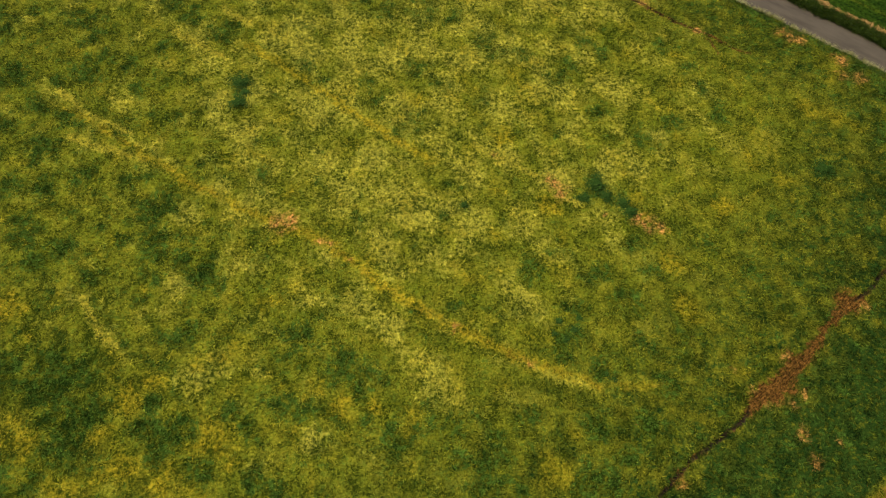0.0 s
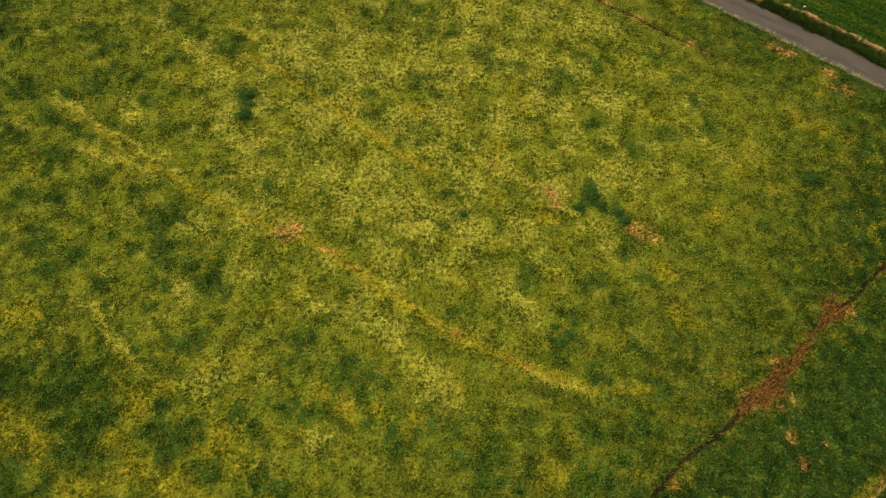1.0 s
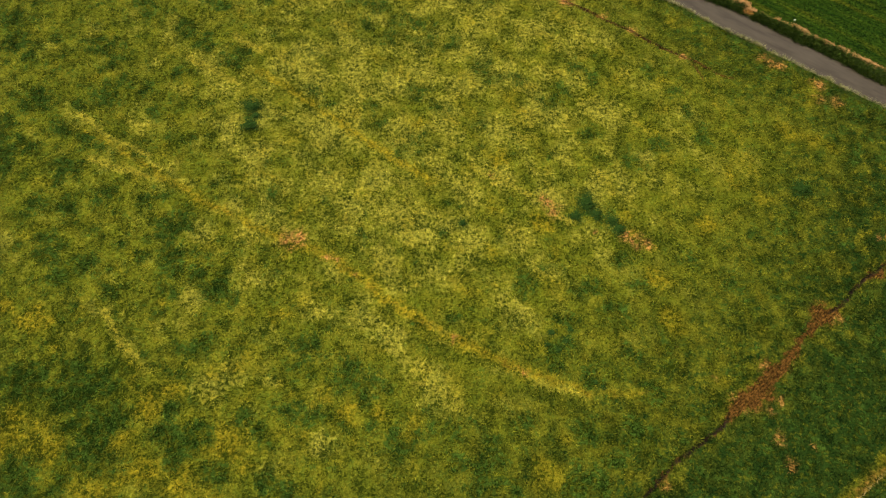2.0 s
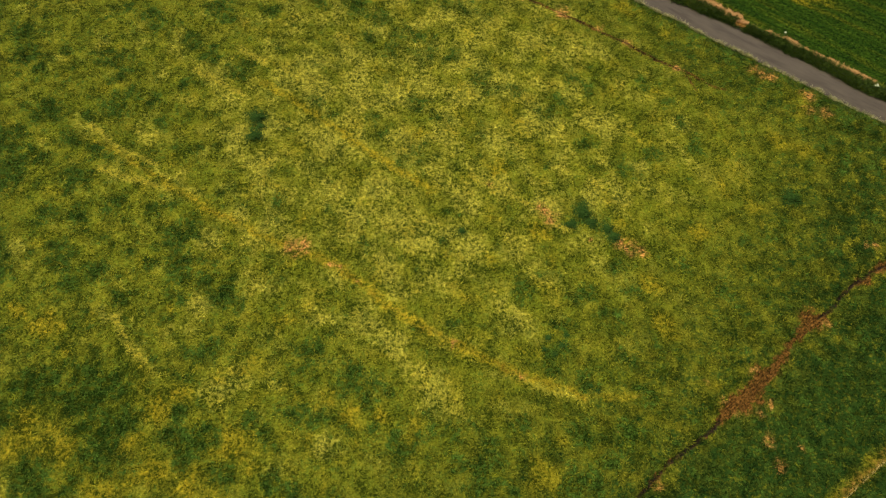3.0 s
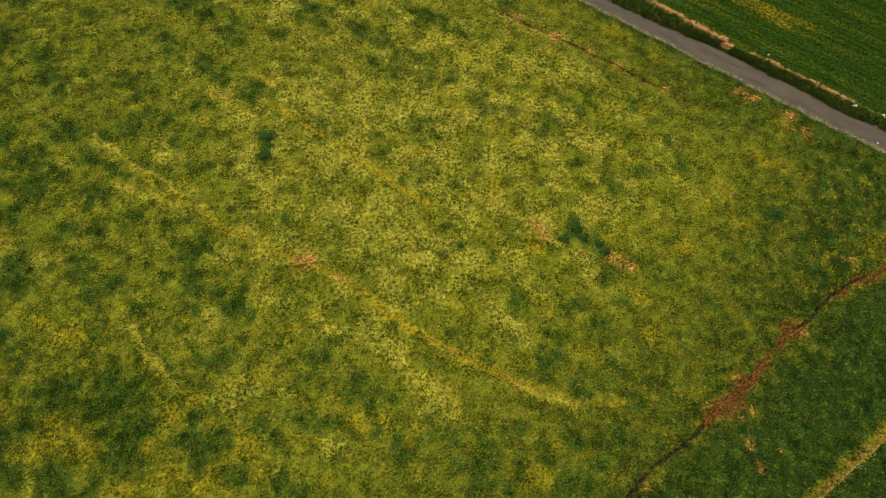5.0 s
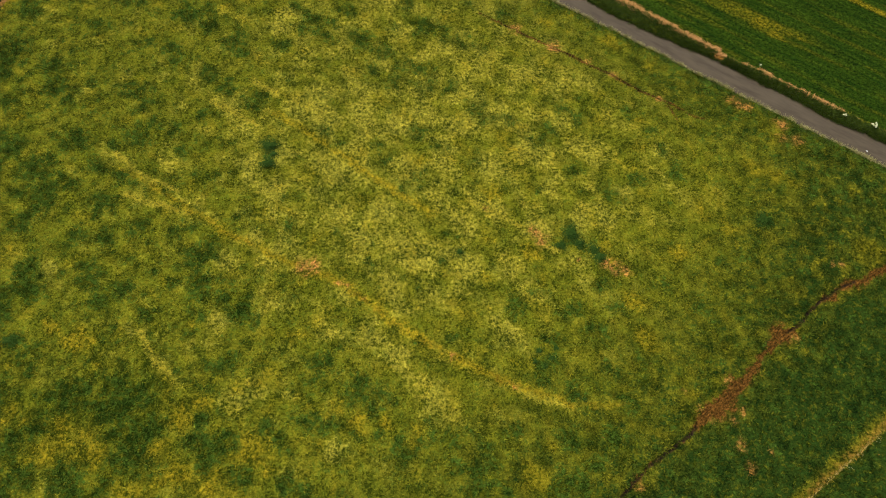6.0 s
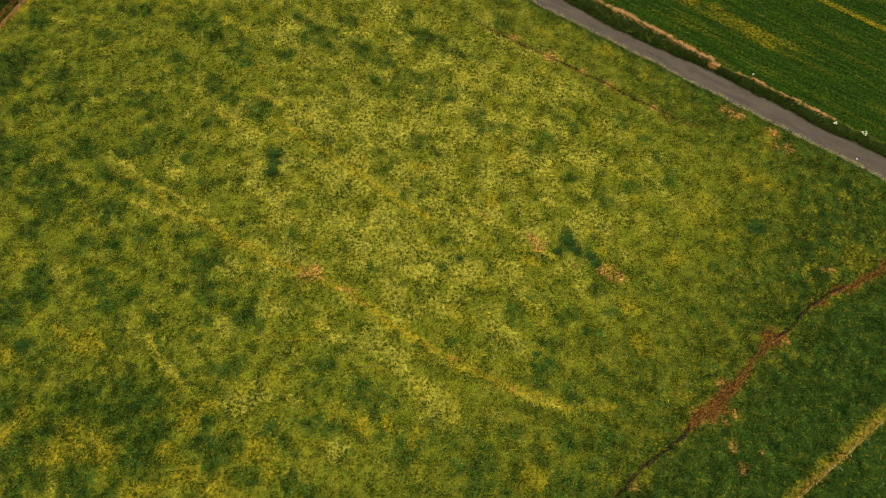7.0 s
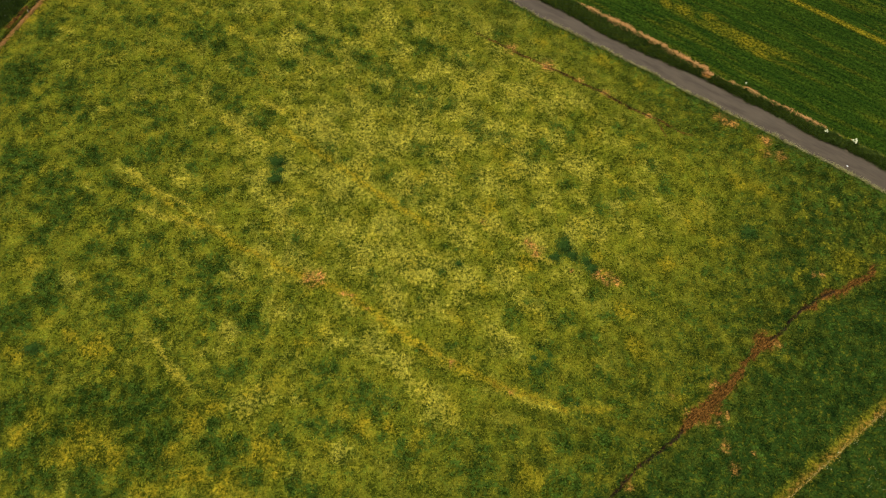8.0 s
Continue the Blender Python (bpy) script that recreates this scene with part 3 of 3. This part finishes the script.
gx, gy = axis(-146, 168, 0.42, 3800), axis(-18, 186, 0.42, 3800)
X, Y = np.meshgrid(gx, gy)
X, Y = X.ravel(), Y.ravel()
Z = height(X, Y)
Z = np.where(np.hypot(X, Y) > 700, np.minimum(Z, 0.0), Z)
w, h = len(gx), len(gy)
i = (np.arange(h - 1)[:, None] * w + np.arange(w - 1)).ravel()
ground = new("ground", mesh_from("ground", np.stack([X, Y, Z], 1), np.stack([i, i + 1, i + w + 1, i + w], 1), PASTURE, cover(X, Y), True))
tagged(ground, "flat grazed pasture of mottled green and yellow grass with muddy trails", "pasture", kind="structure")


# ---- water of the ditches ----
def strip_mesh(name, uv_to_xy, u0, u1, v0, v1, z, mat, cells=60):
    u, v = np.meshgrid(np.linspace(u0, u1, cells + 1), np.array([v0, v1]))
    x, y = uv_to_xy(u.ravel(), v.ravel())
    k = np.arange(cells)
    return mesh_from(name, np.stack([x, y, 0 * x + z], 1), np.stack([k, k + 1, k + cells + 2, k + cells + 1], 1), mat)


water = new("water", strip_mesh("water", lambda u, v: (u * DU[0] + v * DV[0], u * DU[1] + v * DV[1]), -1500, 1500, 151.6, 162.0, WATER_Z, WATER))
tagged(water, "still grey-brown water in a straight drainage ditch", "water", kind="structure")
back = lambda u, v: (-129.4 + 0.428 * u - 0.904 * v, 147 + 0.904 * u + 0.428 * v)


# ---- the cattle's muddy trail, a skin of trodden soil over the sod ----
def soil_sheet(name, box, inside, edge, step, label):
    xs, ys = np.arange(box[0], box[1], step), np.arange(box[2], box[3], step)
    x, y = (a.ravel() for a in np.meshgrid(xs, ys))
    shares = cover(x, y)
    k = (np.arange(len(ys) - 1)[:, None] * len(xs) + np.arange(len(xs) - 1)).ravel()
    quads = np.stack([k, k + 1, k + len(xs) + 1, k + len(xs)], 1)
    quads = quads[inside(x, y, shares)[quads].all(1)]
    used, faces = np.unique(quads, return_inverse=True)
    x, y, shares = x[used], y[used], {key: a[used] for key, a in shares.items()}
    shares["bare"] = np.maximum(shares["bare"], (0.95 + 0.4 * ramp(-0.2, -1.0, edge(x, y))) * (1 - shares["wet"]))
    shares["tone"] = 0.22 + 0.2 * shares["tone"]
    z = height(x, y) + 0.035
    return tagged(new(name, mesh_from(name, np.stack([x, y, z], 1), faces.reshape(-1, 4), PASTURE, shares, True)), label, "mud", kind="structure")


def in_trail(x, y, c):
    ragged = 0.6 * fbm(x, y, 1.5, 6, 3)
    return (along(x, y, TRAIL) + ragged < -0.15) | (blobs(x, y, MUD) > 0.55 + ragged) | (furrow(x, y) + 0.5 * ragged < 0.15)


soil_sheet("mud_trail", (38, 126, 5, 72), in_trail, lambda x, y: along(x, y, TRAIL), 0.2, "reddish-brown trodden mud trail along a narrow dark drain furrow")
soil_sheet("path", (16, 84, 78, 154), lambda x, y, c: (footpath(x, y) + 0.3 * fbm(x, y, 1.3, 6, 2) < -0.12) & (fbm(x, y, 4.0, 34, 2) > -0.1), lambda x, y: footpath(x, y) - 0.3, 0.2, "narrow trodden path of dark brown soil through the grass")


# ---- grass ----
def grown(x, y):
    """The stretch of land whose grass is built blade by blade."""
    return (np.abs(x - 6) < 114 + 0.33 * np.maximum(y, 3)) & (y > -16)


def tufts(name, count, seed, box, keep, blade_count, length, width, lean, label, lift=0.0, mat=PASTURE, gain=0.0):
    """Scattered tufts joined into one mesh. keep(x, y, cover) gives each tuft's chance."""
    rng = np.random.default_rng(seed)
    x, y = rng.uniform(box[0], box[1], count), rng.uniform(box[2], box[3], count)
    ok = grown(x, y)
    x, y = x[ok], y[ok]
    shares = cover(x, y)
    ok = rng.random(len(x)) < keep(x, y, shares)
    x, y, shares = x[ok], y[ok], {k: a[ok] for k, a in shares.items()}
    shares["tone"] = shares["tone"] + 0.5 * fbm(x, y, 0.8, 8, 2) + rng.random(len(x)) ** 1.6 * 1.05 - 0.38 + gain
    grow = 0.7 + 0.6 * rng.random(len(x))
    z = height(x, y) - 0.03 + lift
    r = lambda a: np.repeat(a, blade_count)
    m = len(x) * blade_count
    turn = rng.random(m) * 2 * np.pi
    off = rng.random(m) * width[1] * 1.5
    verts, faces = blades(r(x) + off * np.cos(turn), r(y) + off * np.sin(turn), r(z), r(grow) * rng.uniform(*length, m), rng.uniform(*width, m), rng.uniform(*lean, m), turn)
    ob = new(name, mesh_from(name, verts, faces, mat, {k: np.repeat(a, 3 * blade_count) for k, a in shares.items()}))
    return tagged(ob, label, "grass", kind="stuff")


def pasture_share(x, y, c):
    return grown(x, y) * (1 - c["mown"]) * (1 - np.minimum(1, 1.06 * c["bare"])) * ramp(-0.15, 0.35, footpath(x, y)) * (1 - c["wet"]) * (0.6 + 0.4 * c["lush"])


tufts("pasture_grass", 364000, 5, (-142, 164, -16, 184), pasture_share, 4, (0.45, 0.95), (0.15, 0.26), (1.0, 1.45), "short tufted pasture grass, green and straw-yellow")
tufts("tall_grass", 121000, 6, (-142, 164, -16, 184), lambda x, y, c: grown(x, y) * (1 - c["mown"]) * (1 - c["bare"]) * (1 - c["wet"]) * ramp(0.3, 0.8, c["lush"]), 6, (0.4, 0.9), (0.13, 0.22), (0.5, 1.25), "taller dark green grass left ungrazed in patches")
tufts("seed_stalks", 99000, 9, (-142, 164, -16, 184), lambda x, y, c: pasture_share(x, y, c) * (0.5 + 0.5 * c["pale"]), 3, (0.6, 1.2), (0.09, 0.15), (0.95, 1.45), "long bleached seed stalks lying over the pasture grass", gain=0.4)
tufts("mown_grass", 70000, 7, (30, 166, 90, 184), lambda x, y, c: grown(x, y) * c["mown"] * 0.9, 4, (0.2, 0.42), (0.08, 0.14), (0.7, 1.35), "short dense mown grass of the field across the ditch")


# ---- ditch banks ----
def scatter(name, u, v, to_xy, blade_count, length, width, lean, mat, label, category, seed, lift=0.0):
    rng = np.random.default_rng(seed)
    x, y = to_xy(u, v)
    z = np.maximum(height(x, y), WATER_Z - 0.15) - 0.04 + lift
    m = len(x) * blade_count
    r = lambda a: np.repeat(a, blade_count)
    turn = rng.random(m) * 2 * np.pi
    off = rng.random(m) * width[1] * 2
    verts, faces = blades(r(x) + off * np.cos(turn), r(y) + off * np.sin(turn), r(z), rng.uniform(*length, m), rng.uniform(*width, m), rng.uniform(*lean, m), turn)
    return tagged(new(name, mesh_from(name, verts, faces, mat)), label, category, kind="stuff")


def ditch_xy(u, v):
    return u * DU[0] + v * DV[0], u * DU[1] + v * DV[1]


rng = np.random.default_rng(11)
u = rng.uniform(-85, 105, 9000)
keep = rng.random(len(u)) < 0.2 + 0.8 * ramp(-0.2, 0.5, fbm(u, u * 0, 2.2, 3, 2))
u = u[keep]
v = near_edge(u) - 0.05 + 0.2 * rng.normal(size=len(u))
scatter("reeds", u, v, ditch_xy, 3, (0.6, 1.6), (0.07, 0.13), (0.15, 0.8), REED, "pale green reeds fringing the ditch's pasture side", "reeds", 12)
u = rng.uniform(-85, 105, 9000)
top, low = crest(u) - 0.3, far_edge(u) - 0.2 - 0.5 * ramp(0.1, 0.7, fbm(u, u * 0, 3.0, 9, 3))
v = top - rng.random(9000) * (top - low)
keep = bank_slip(u, v) < 0.4
u, v = u[keep], v[keep]
scatter("bank_plants", u, v, ditch_xy, 9, (0.4, 1.15), (0.10, 0.20), (0.2, 1.2), BANK_LEAF, "rank dark green plants covering the ditch bank", "plants", 13)
u = rng.uniform(-85, 105, 6000)
v = near_edge(u) - 0.4 - 1.1 * np.abs(rng.normal(size=6000))
keep = rng.random(6000) < 0.12 + 0.88 * ramp(-0.1, 0.6, fbm(u, v, 5.0, 37, 3) + 0.3 * ramp(0, 20, u))
u, v = u[keep], v[keep]
scatter("near_bank_plants", u, v, ditch_xy, 7, (0.25, 0.6), (0.08, 0.16), (0.3, 1.2), BANK_LEAF, "dark green plants on the trodden near bank", "plants", 14)
u = rng.uniform(-85, 105, 34000)
wide = np.clip(swath_width(u), 0.03, 2.0)
v = crest(u) + wide * rng.normal(size=len(u)) * 0.6
keep = rng.random(len(u)) < ramp(0.0, 0.9, wide) * ramp(-0.45, 0.3, fbm(u, v, 2.0, 26, 3))
scatter("cut_reed_swath", u[keep], v[keep], ditch_xy, 3, (0.3, 0.9), (0.05, 0.11), (1.1, 1.5), STRAW, "dry tan swath of cut reed along the bank top", "straw", 15, 0.12)

# dry stalks and white umbels along the south-eastern boundary
def ridge_xy(u, v):
    return 84.7 + 0.828 * u + 0.561 * v, 9.5 + 0.561 * u - 0.828 * v


u = rng.uniform(-12, 60, 800)
v = -0.1 + 0.12 * rng.normal(size=800) + 0.2 * fbm(u, u * 0, 4.0, 5, 2)
scatter("dry_stalks", u, v, ridge_xy, 3, (0.2, 0.5), (0.05, 0.10), (1.1, 1.5), DRY_STALK, "bleached dry stalks along a field boundary", "dry grass", 16)


def umbel_field(name, spots, count, size, label, seed):
    """Small flat flower heads, each a low six-sided cap on a thin stalk."""
    g = np.random.default_rng(seed)
    verts, faces = [], []
    for sx, sy, r in spots:
        for _ in range(count):
            x, y = sx + g.normal() * r, sy + g.normal() * r
            z = float(height(np.array([x]), np.array([y]))[0]) + g.uniform(0.35, 0.7)
            q = g.uniform(*size)
            k = len(verts)
            verts.append((x, y, z + 0.3 * q))
            verts += [(x + q * math.cos(a), y + q * math.sin(a), z + g.uniform(-0.02, 0.02)) for a in np.arange(6) * math.pi / 3]
            verts.append((x, y, z - 0.7))
            faces += [(k, k + 1 + j, k + 1 + (j + 1) % 6) for j in range(6)] + [(k + 7, k + 1, k + 2)]
    return tagged(new(name, mesh_from(name, np.array(verts), np.array(faces), BLOSSOM)), label, "flowers", kind="stuff")


umbel_field("white_flowers", [(106.6, 14.3, 1.2), (107.6, 12.0, 1.4), (104.7, 12.4, 0.9), (99.5, 18.8, 0.5), (96.2, 16.2, 0.4), (104.6, 22.0, 0.5), (112.5, 27.2, 0.6), (115.5, 29.2, 0.6)], 6, (0.03, 0.06), "scattered white umbels in rough grass", 21)


# ---- single plants and objects ----
def leaf_cloud(name, count, rx, ry, h, size, mat, seed, low=0.0):
    """Pointed two-sided leaves through a low dome, thicker to the outside."""
    g = np.random.default_rng(seed)
    a, q = g.random(count) * 2 * np.pi, np.abs(g.normal(size=count)) * 0.55
    edge = 1 + 0.28 * np.sin(3 * a + seed) + 0.18 * np.sin(7 * a + 2 * seed)
    x, y = rx * q * edge * np.cos(a), ry * q * edge * np.sin(a)
    z = low + h * np.clip(1 - 0.75 * q**2, 0, 1) * (0.35 + 0.65 * g.random(count))
    turn, tip = g.random(count) * 2 * np.pi, g.uniform(-0.5, 0.35, count)
    ln = g.uniform(*size, count)
    d = np.stack([np.cos(turn) * np.cos(tip), np.sin(turn) * np.cos(tip), np.sin(tip)], 1) * ln[:, None]
    side = np.stack([-np.sin(turn), np.cos(turn), g.uniform(-0.4, 0.4, count)], 1) * (0.32 * ln)[:, None]
    c0 = np.stack([x, y, z], 1)
    verts = np.stack([c0, c0 + 0.45 * d + side, c0 + d, c0 + 0.45 * d - side], 1).reshape(-1, 3)
    return mesh_from(name, verts, np.arange(4 * count).reshape(-1, 4), mat)


def stalk(name, x, y, h, r, lean, mat):
    """A tapered, slightly bent stalk of five sides from the origin's plane."""
    bm = bmesh.new()
    rings = []
    for k in range(4):
        t = k / 3
        rr = r * (1 - 0.65 * t)
        cx, cy = x + lean[0] * t * t, y + lean[1] * t * t
        rings.append([bm.verts.new((cx + rr * math.cos(b), cy + rr * math.sin(b), h * t)) for b in np.arange(5) * 2 * math.pi / 5])
    for lo, hi in zip(rings, rings[1:]):
        for j in range(5):
            bm.faces.new((lo[j], lo[(j + 1) % 5], hi[(j + 1) % 5], hi[j]))
    bm.faces.new(rings[-1])
    me = bpy.data.meshes.new(name)
    bm.to_mesh(me)
    bm.free()
    me.materials.append(mat)
    return me


def foot(x, y):
    return float(height(np.array([float(x)]), np.array([float(y)]))[0])


def weed_clump(x, y, rx, ry, h, seed, label):
    ob = new("weed_clump")
    ob.matrix_world = pose(x, y, foot(x, y) - 0.05)
    tagged(ob, label, "weeds", "weed clumps in the pasture")
    part("foliage", leaf_cloud("foliage", int(200 * rx * ry), rx, ry, h, (0.20, 0.45), WEED_LEAF, seed), ob)
    g = np.random.default_rng(seed + 100)
    for _ in range(7):
        a, q = g.random() * 6.28, g.random()
        part("stem", stalk("stem", 0.8 * rx * q * math.cos(a), 0.8 * ry * q * math.sin(a), h * g.uniform(0.7, 1.05), 0.025, g.normal(size=2) * 0.1, WEED_LEAF), ob)
    return ob


NETTLE = "dark green nettle clump standing in the grazed pasture"
weed_clump(-41.6, 103.6, 2.7, 2.0, 0.9, 1, NETTLE)
weed_clump(-40.4, 101.0, 1.5, 1.5, 0.5, 2, NETTLE)
weed_clump(-41.6, 98.2, 2.4, 1.9, 0.9, 3, NETTLE)
weed_clump(38.4, 76.0, 2.2, 3.0, 1.0, 4, "tall dark green nettle clump beside a bare soil patch")
weed_clump(35.4, 72.6, 2.0, 1.5, 0.7, 5, NETTLE)
weed_clump(40.2, 73.0, 1.6, 1.8, 0.8, 6, NETTLE)
weed_clump(43.8, 71.4, 1.7, 1.6, 0.8, 7, "dark green nettle clump at the end of a bare soil patch")
weed_clump(45.0, 69.2, 1.9, 1.9, 0.9, 8, NETTLE)
weed_clump(90.2, 79.4, 2.6, 2.4, 0.9, 9, "lone dark green nettle clump in greener grass")
weed_clump(9.2, 71.0, 1.1, 0.9, 0.6, 10, "small dark green nettle clump in pale grass")
weed_clump(-98.4, 49.2, 2.6, 1.8, 0.7, 11, NETTLE)

for k, (wx, wy, r) in enumerate([(27.4, 44.6, 1.1), (30.4, 42.8, 1.3), (26.2, 42.0, 0.9), (31.6, 45.2, 0.9), (28.4, 40.8, 1.1), (35.8, 33.9, 1.0), (37.2, 32.8, 0.8)]):
    weed_clump(wx, wy, r, 0.85 * r, 0.45, 50 + k, "low blue-green weeds in a loose patch among the grass")


def flowering_shrub(x, y, r, h, heads, seed, label):
    ob = new("flowering_shrub")
    ob.matrix_world = pose(x, y, foot(x, y) - 0.05)
    tagged(ob, label, "shrub", "white-flowered plants on the bank")
    g = np.random.default_rng(seed)
    part("foliage", leaf_cloud("foliage", int(170 * r * r) + 60, r, r, h * 0.8, (0.15, 0.35), BANK_LEAF, seed), ob)
    for _ in range(heads):
        a, q = g.random() * 6.28, math.sqrt(g.random()) * r
        px, py, top = q * math.cos(a), q * math.sin(a), h * g.uniform(0.8, 1.1)
        part("stem", stalk("stem", px, py, top, 0.02, (0, 0), WEED_LEAF), ob)
        bm = bmesh.new()
        for _ in range(9):  # a head of small round florets
            m = Matrix.Translation((px + g.normal() * 0.11, py + g.normal() * 0.11, top + g.normal() * 0.03)) @ Matrix.Diagonal((1, 1, 0.45, 1))
            bmesh.ops.create_icosphere(bm, subdivisions=1, radius=g.uniform(0.06, 0.12), matrix=m)
        me = bpy.data.meshes.new("blossom")
        bm.to_mesh(me)
        bm.free()
        me.materials.append(BLOSSOM)
        part("blossom", me, ob, "creamy white flower head")
    return ob


flowering_shrub(128.6, 109.0, 0.95, 1.3, 13, 31, "bushy plant with creamy white flower heads on the ditch bank")
flowering_shrub(121.3, 112.9, 0.5, 1.0, 6, 32, "smaller plant with creamy white flower heads on the ditch bank")
flowering_shrub(100.6, 130.6, 0.35, 0.9, 3, 33, "slender plant with a few pale flower heads on the ditch bank")


# ---- narrow north-western ditch: overgrown far side, leaning post ----
u = rng.uniform(-10, 40, 5200)
v = rng.uniform(3.6, 16, 5200)
scatter("corner_plants", u, v, back, 8, (0.5, 1.3), (0.12, 0.26), (0.2, 1.2), BANK_LEAF, "dense dark green undergrowth beyond the side ditch", "plants", 17)
u = rng.uniform(-10, 40, 2500)
v = -0.2 + 0.4 * rng.normal(size=2500)
scatter("corner_dry_grass", u, v, back, 4, (0.3, 0.8), (0.05, 0.1), (0.5, 1.4), STRAW, "dry tan grass along the side ditch's edge", "dry grass", 18)
umbel_field("corner_flowers", [back(14.0, 9.0) + (1.5,), back(9.0, 8.0) + (1.5,), back(19.0, 11.0) + (1.5,)], 10, (0.04, 0.09), "pale flowers in dense undergrowth", 22)


def fence_post(x, y, h, half, lean):
    bm = bmesh.new()
    bmesh.ops.create_cube(bm, size=1.0, matrix=Matrix.Translation((0, 0, h / 2)) @ Matrix.Diagonal((2 * half, 2 * half, h, 1)))
    for vert in bm.verts:
        if vert.co.z > h / 2:
            vert.co.z += 0.06 if vert.co.x > 0 else -0.04
            vert.co.x *= 0.9
    bmesh.ops.bevel(bm, geom=bm.edges[:], offset=0.015, segments=1, affect="EDGES")
    me = bpy.data.meshes.new("fence_post")
    bm.to_mesh(me)
    bm.free()
    me.materials.append(WOOD)
    ob = new("fence_post", me)
    ob.matrix_world = pose(x, y, foot(x, y) - 0.25, lean, lean * 0.5, 25)
    return tagged(ob, "pale weathered wooden post at the side ditch's edge", "post")


fence_post(-123.6, 160.2, 1.7, 0.16, 6)


def float_scrap(x, y):
    """A half-sunk, dented plastic canister with a neck."""
    bm = bmesh.new()
    bmesh.ops.create_cone(bm, cap_ends=True, segments=12, radius1=0.16, radius2=0.15, depth=0.5, matrix=Matrix.Rotation(radians(90), 4, "Y"))
    bmesh.ops.create_cone(bm, cap_ends=True, segments=10, radius1=0.06, radius2=0.05, depth=0.14, matrix=Matrix.Translation((0.31, 0, 0)) @ Matrix.Rotation(radians(90), 4, "Y"))
    bmesh.ops.bevel(bm, geom=bm.edges[:], offset=0.012, segments=1, affect="EDGES")
    me = bpy.data.meshes.new("plastic_canister")
    bm.to_mesh(me)
    bm.free()
    me.materials.append(SCRAP)
    ob = new("plastic_canister", me)
    ob.matrix_world = pose(x, y, WATER_Z + 0.04, 4, 3, 110)
    return tagged(ob, "small pale canister afloat in the ditch", "litter")


float_scrap(125.2, 101.4)


# ---- mud: clods and hoof-turned lumps ----
def clods(name, count, seed):
    g = np.random.default_rng(seed)
    x, y = g.uniform(40, 126, 30 * count), g.uniform(7, 72, 30 * count)
    ok = along(x, y, TRAIL) < -0.2
    x, y = x[ok][:count], y[ok][:count]
    r = g.uniform(0.04, 0.13, len(x))
    z = height(x, y) + 0.2 * r
    unit = np.array([(1, 0, 0), (0, 1, 0), (-1, 0, 0), (0, -1, 0), (0, 0, 0.7), (0, 0, -0.7)])
    tri = np.array([(0, 1, 4), (1, 2, 4), (2, 3, 4), (3, 0, 4), (1, 0, 5), (2, 1, 5), (3, 2, 5), (0, 3, 5)])
    verts = (unit[None] * r[:, None, None] * g.uniform(0.6, 1.4, (len(x), 6, 1)) + np.stack([x, y, z], 1)[:, None]).reshape(-1, 3)
    faces = (tri[None] + 6 * np.arange(len(x))[:, None, None]).reshape(-1, 3)
    return tagged(new(name, mesh_from(name, verts, faces, SOIL)), "brown clods of trodden mud along the drain furrow", "mud", kind="stuff")


clods("mud_clods", 2200, 41)
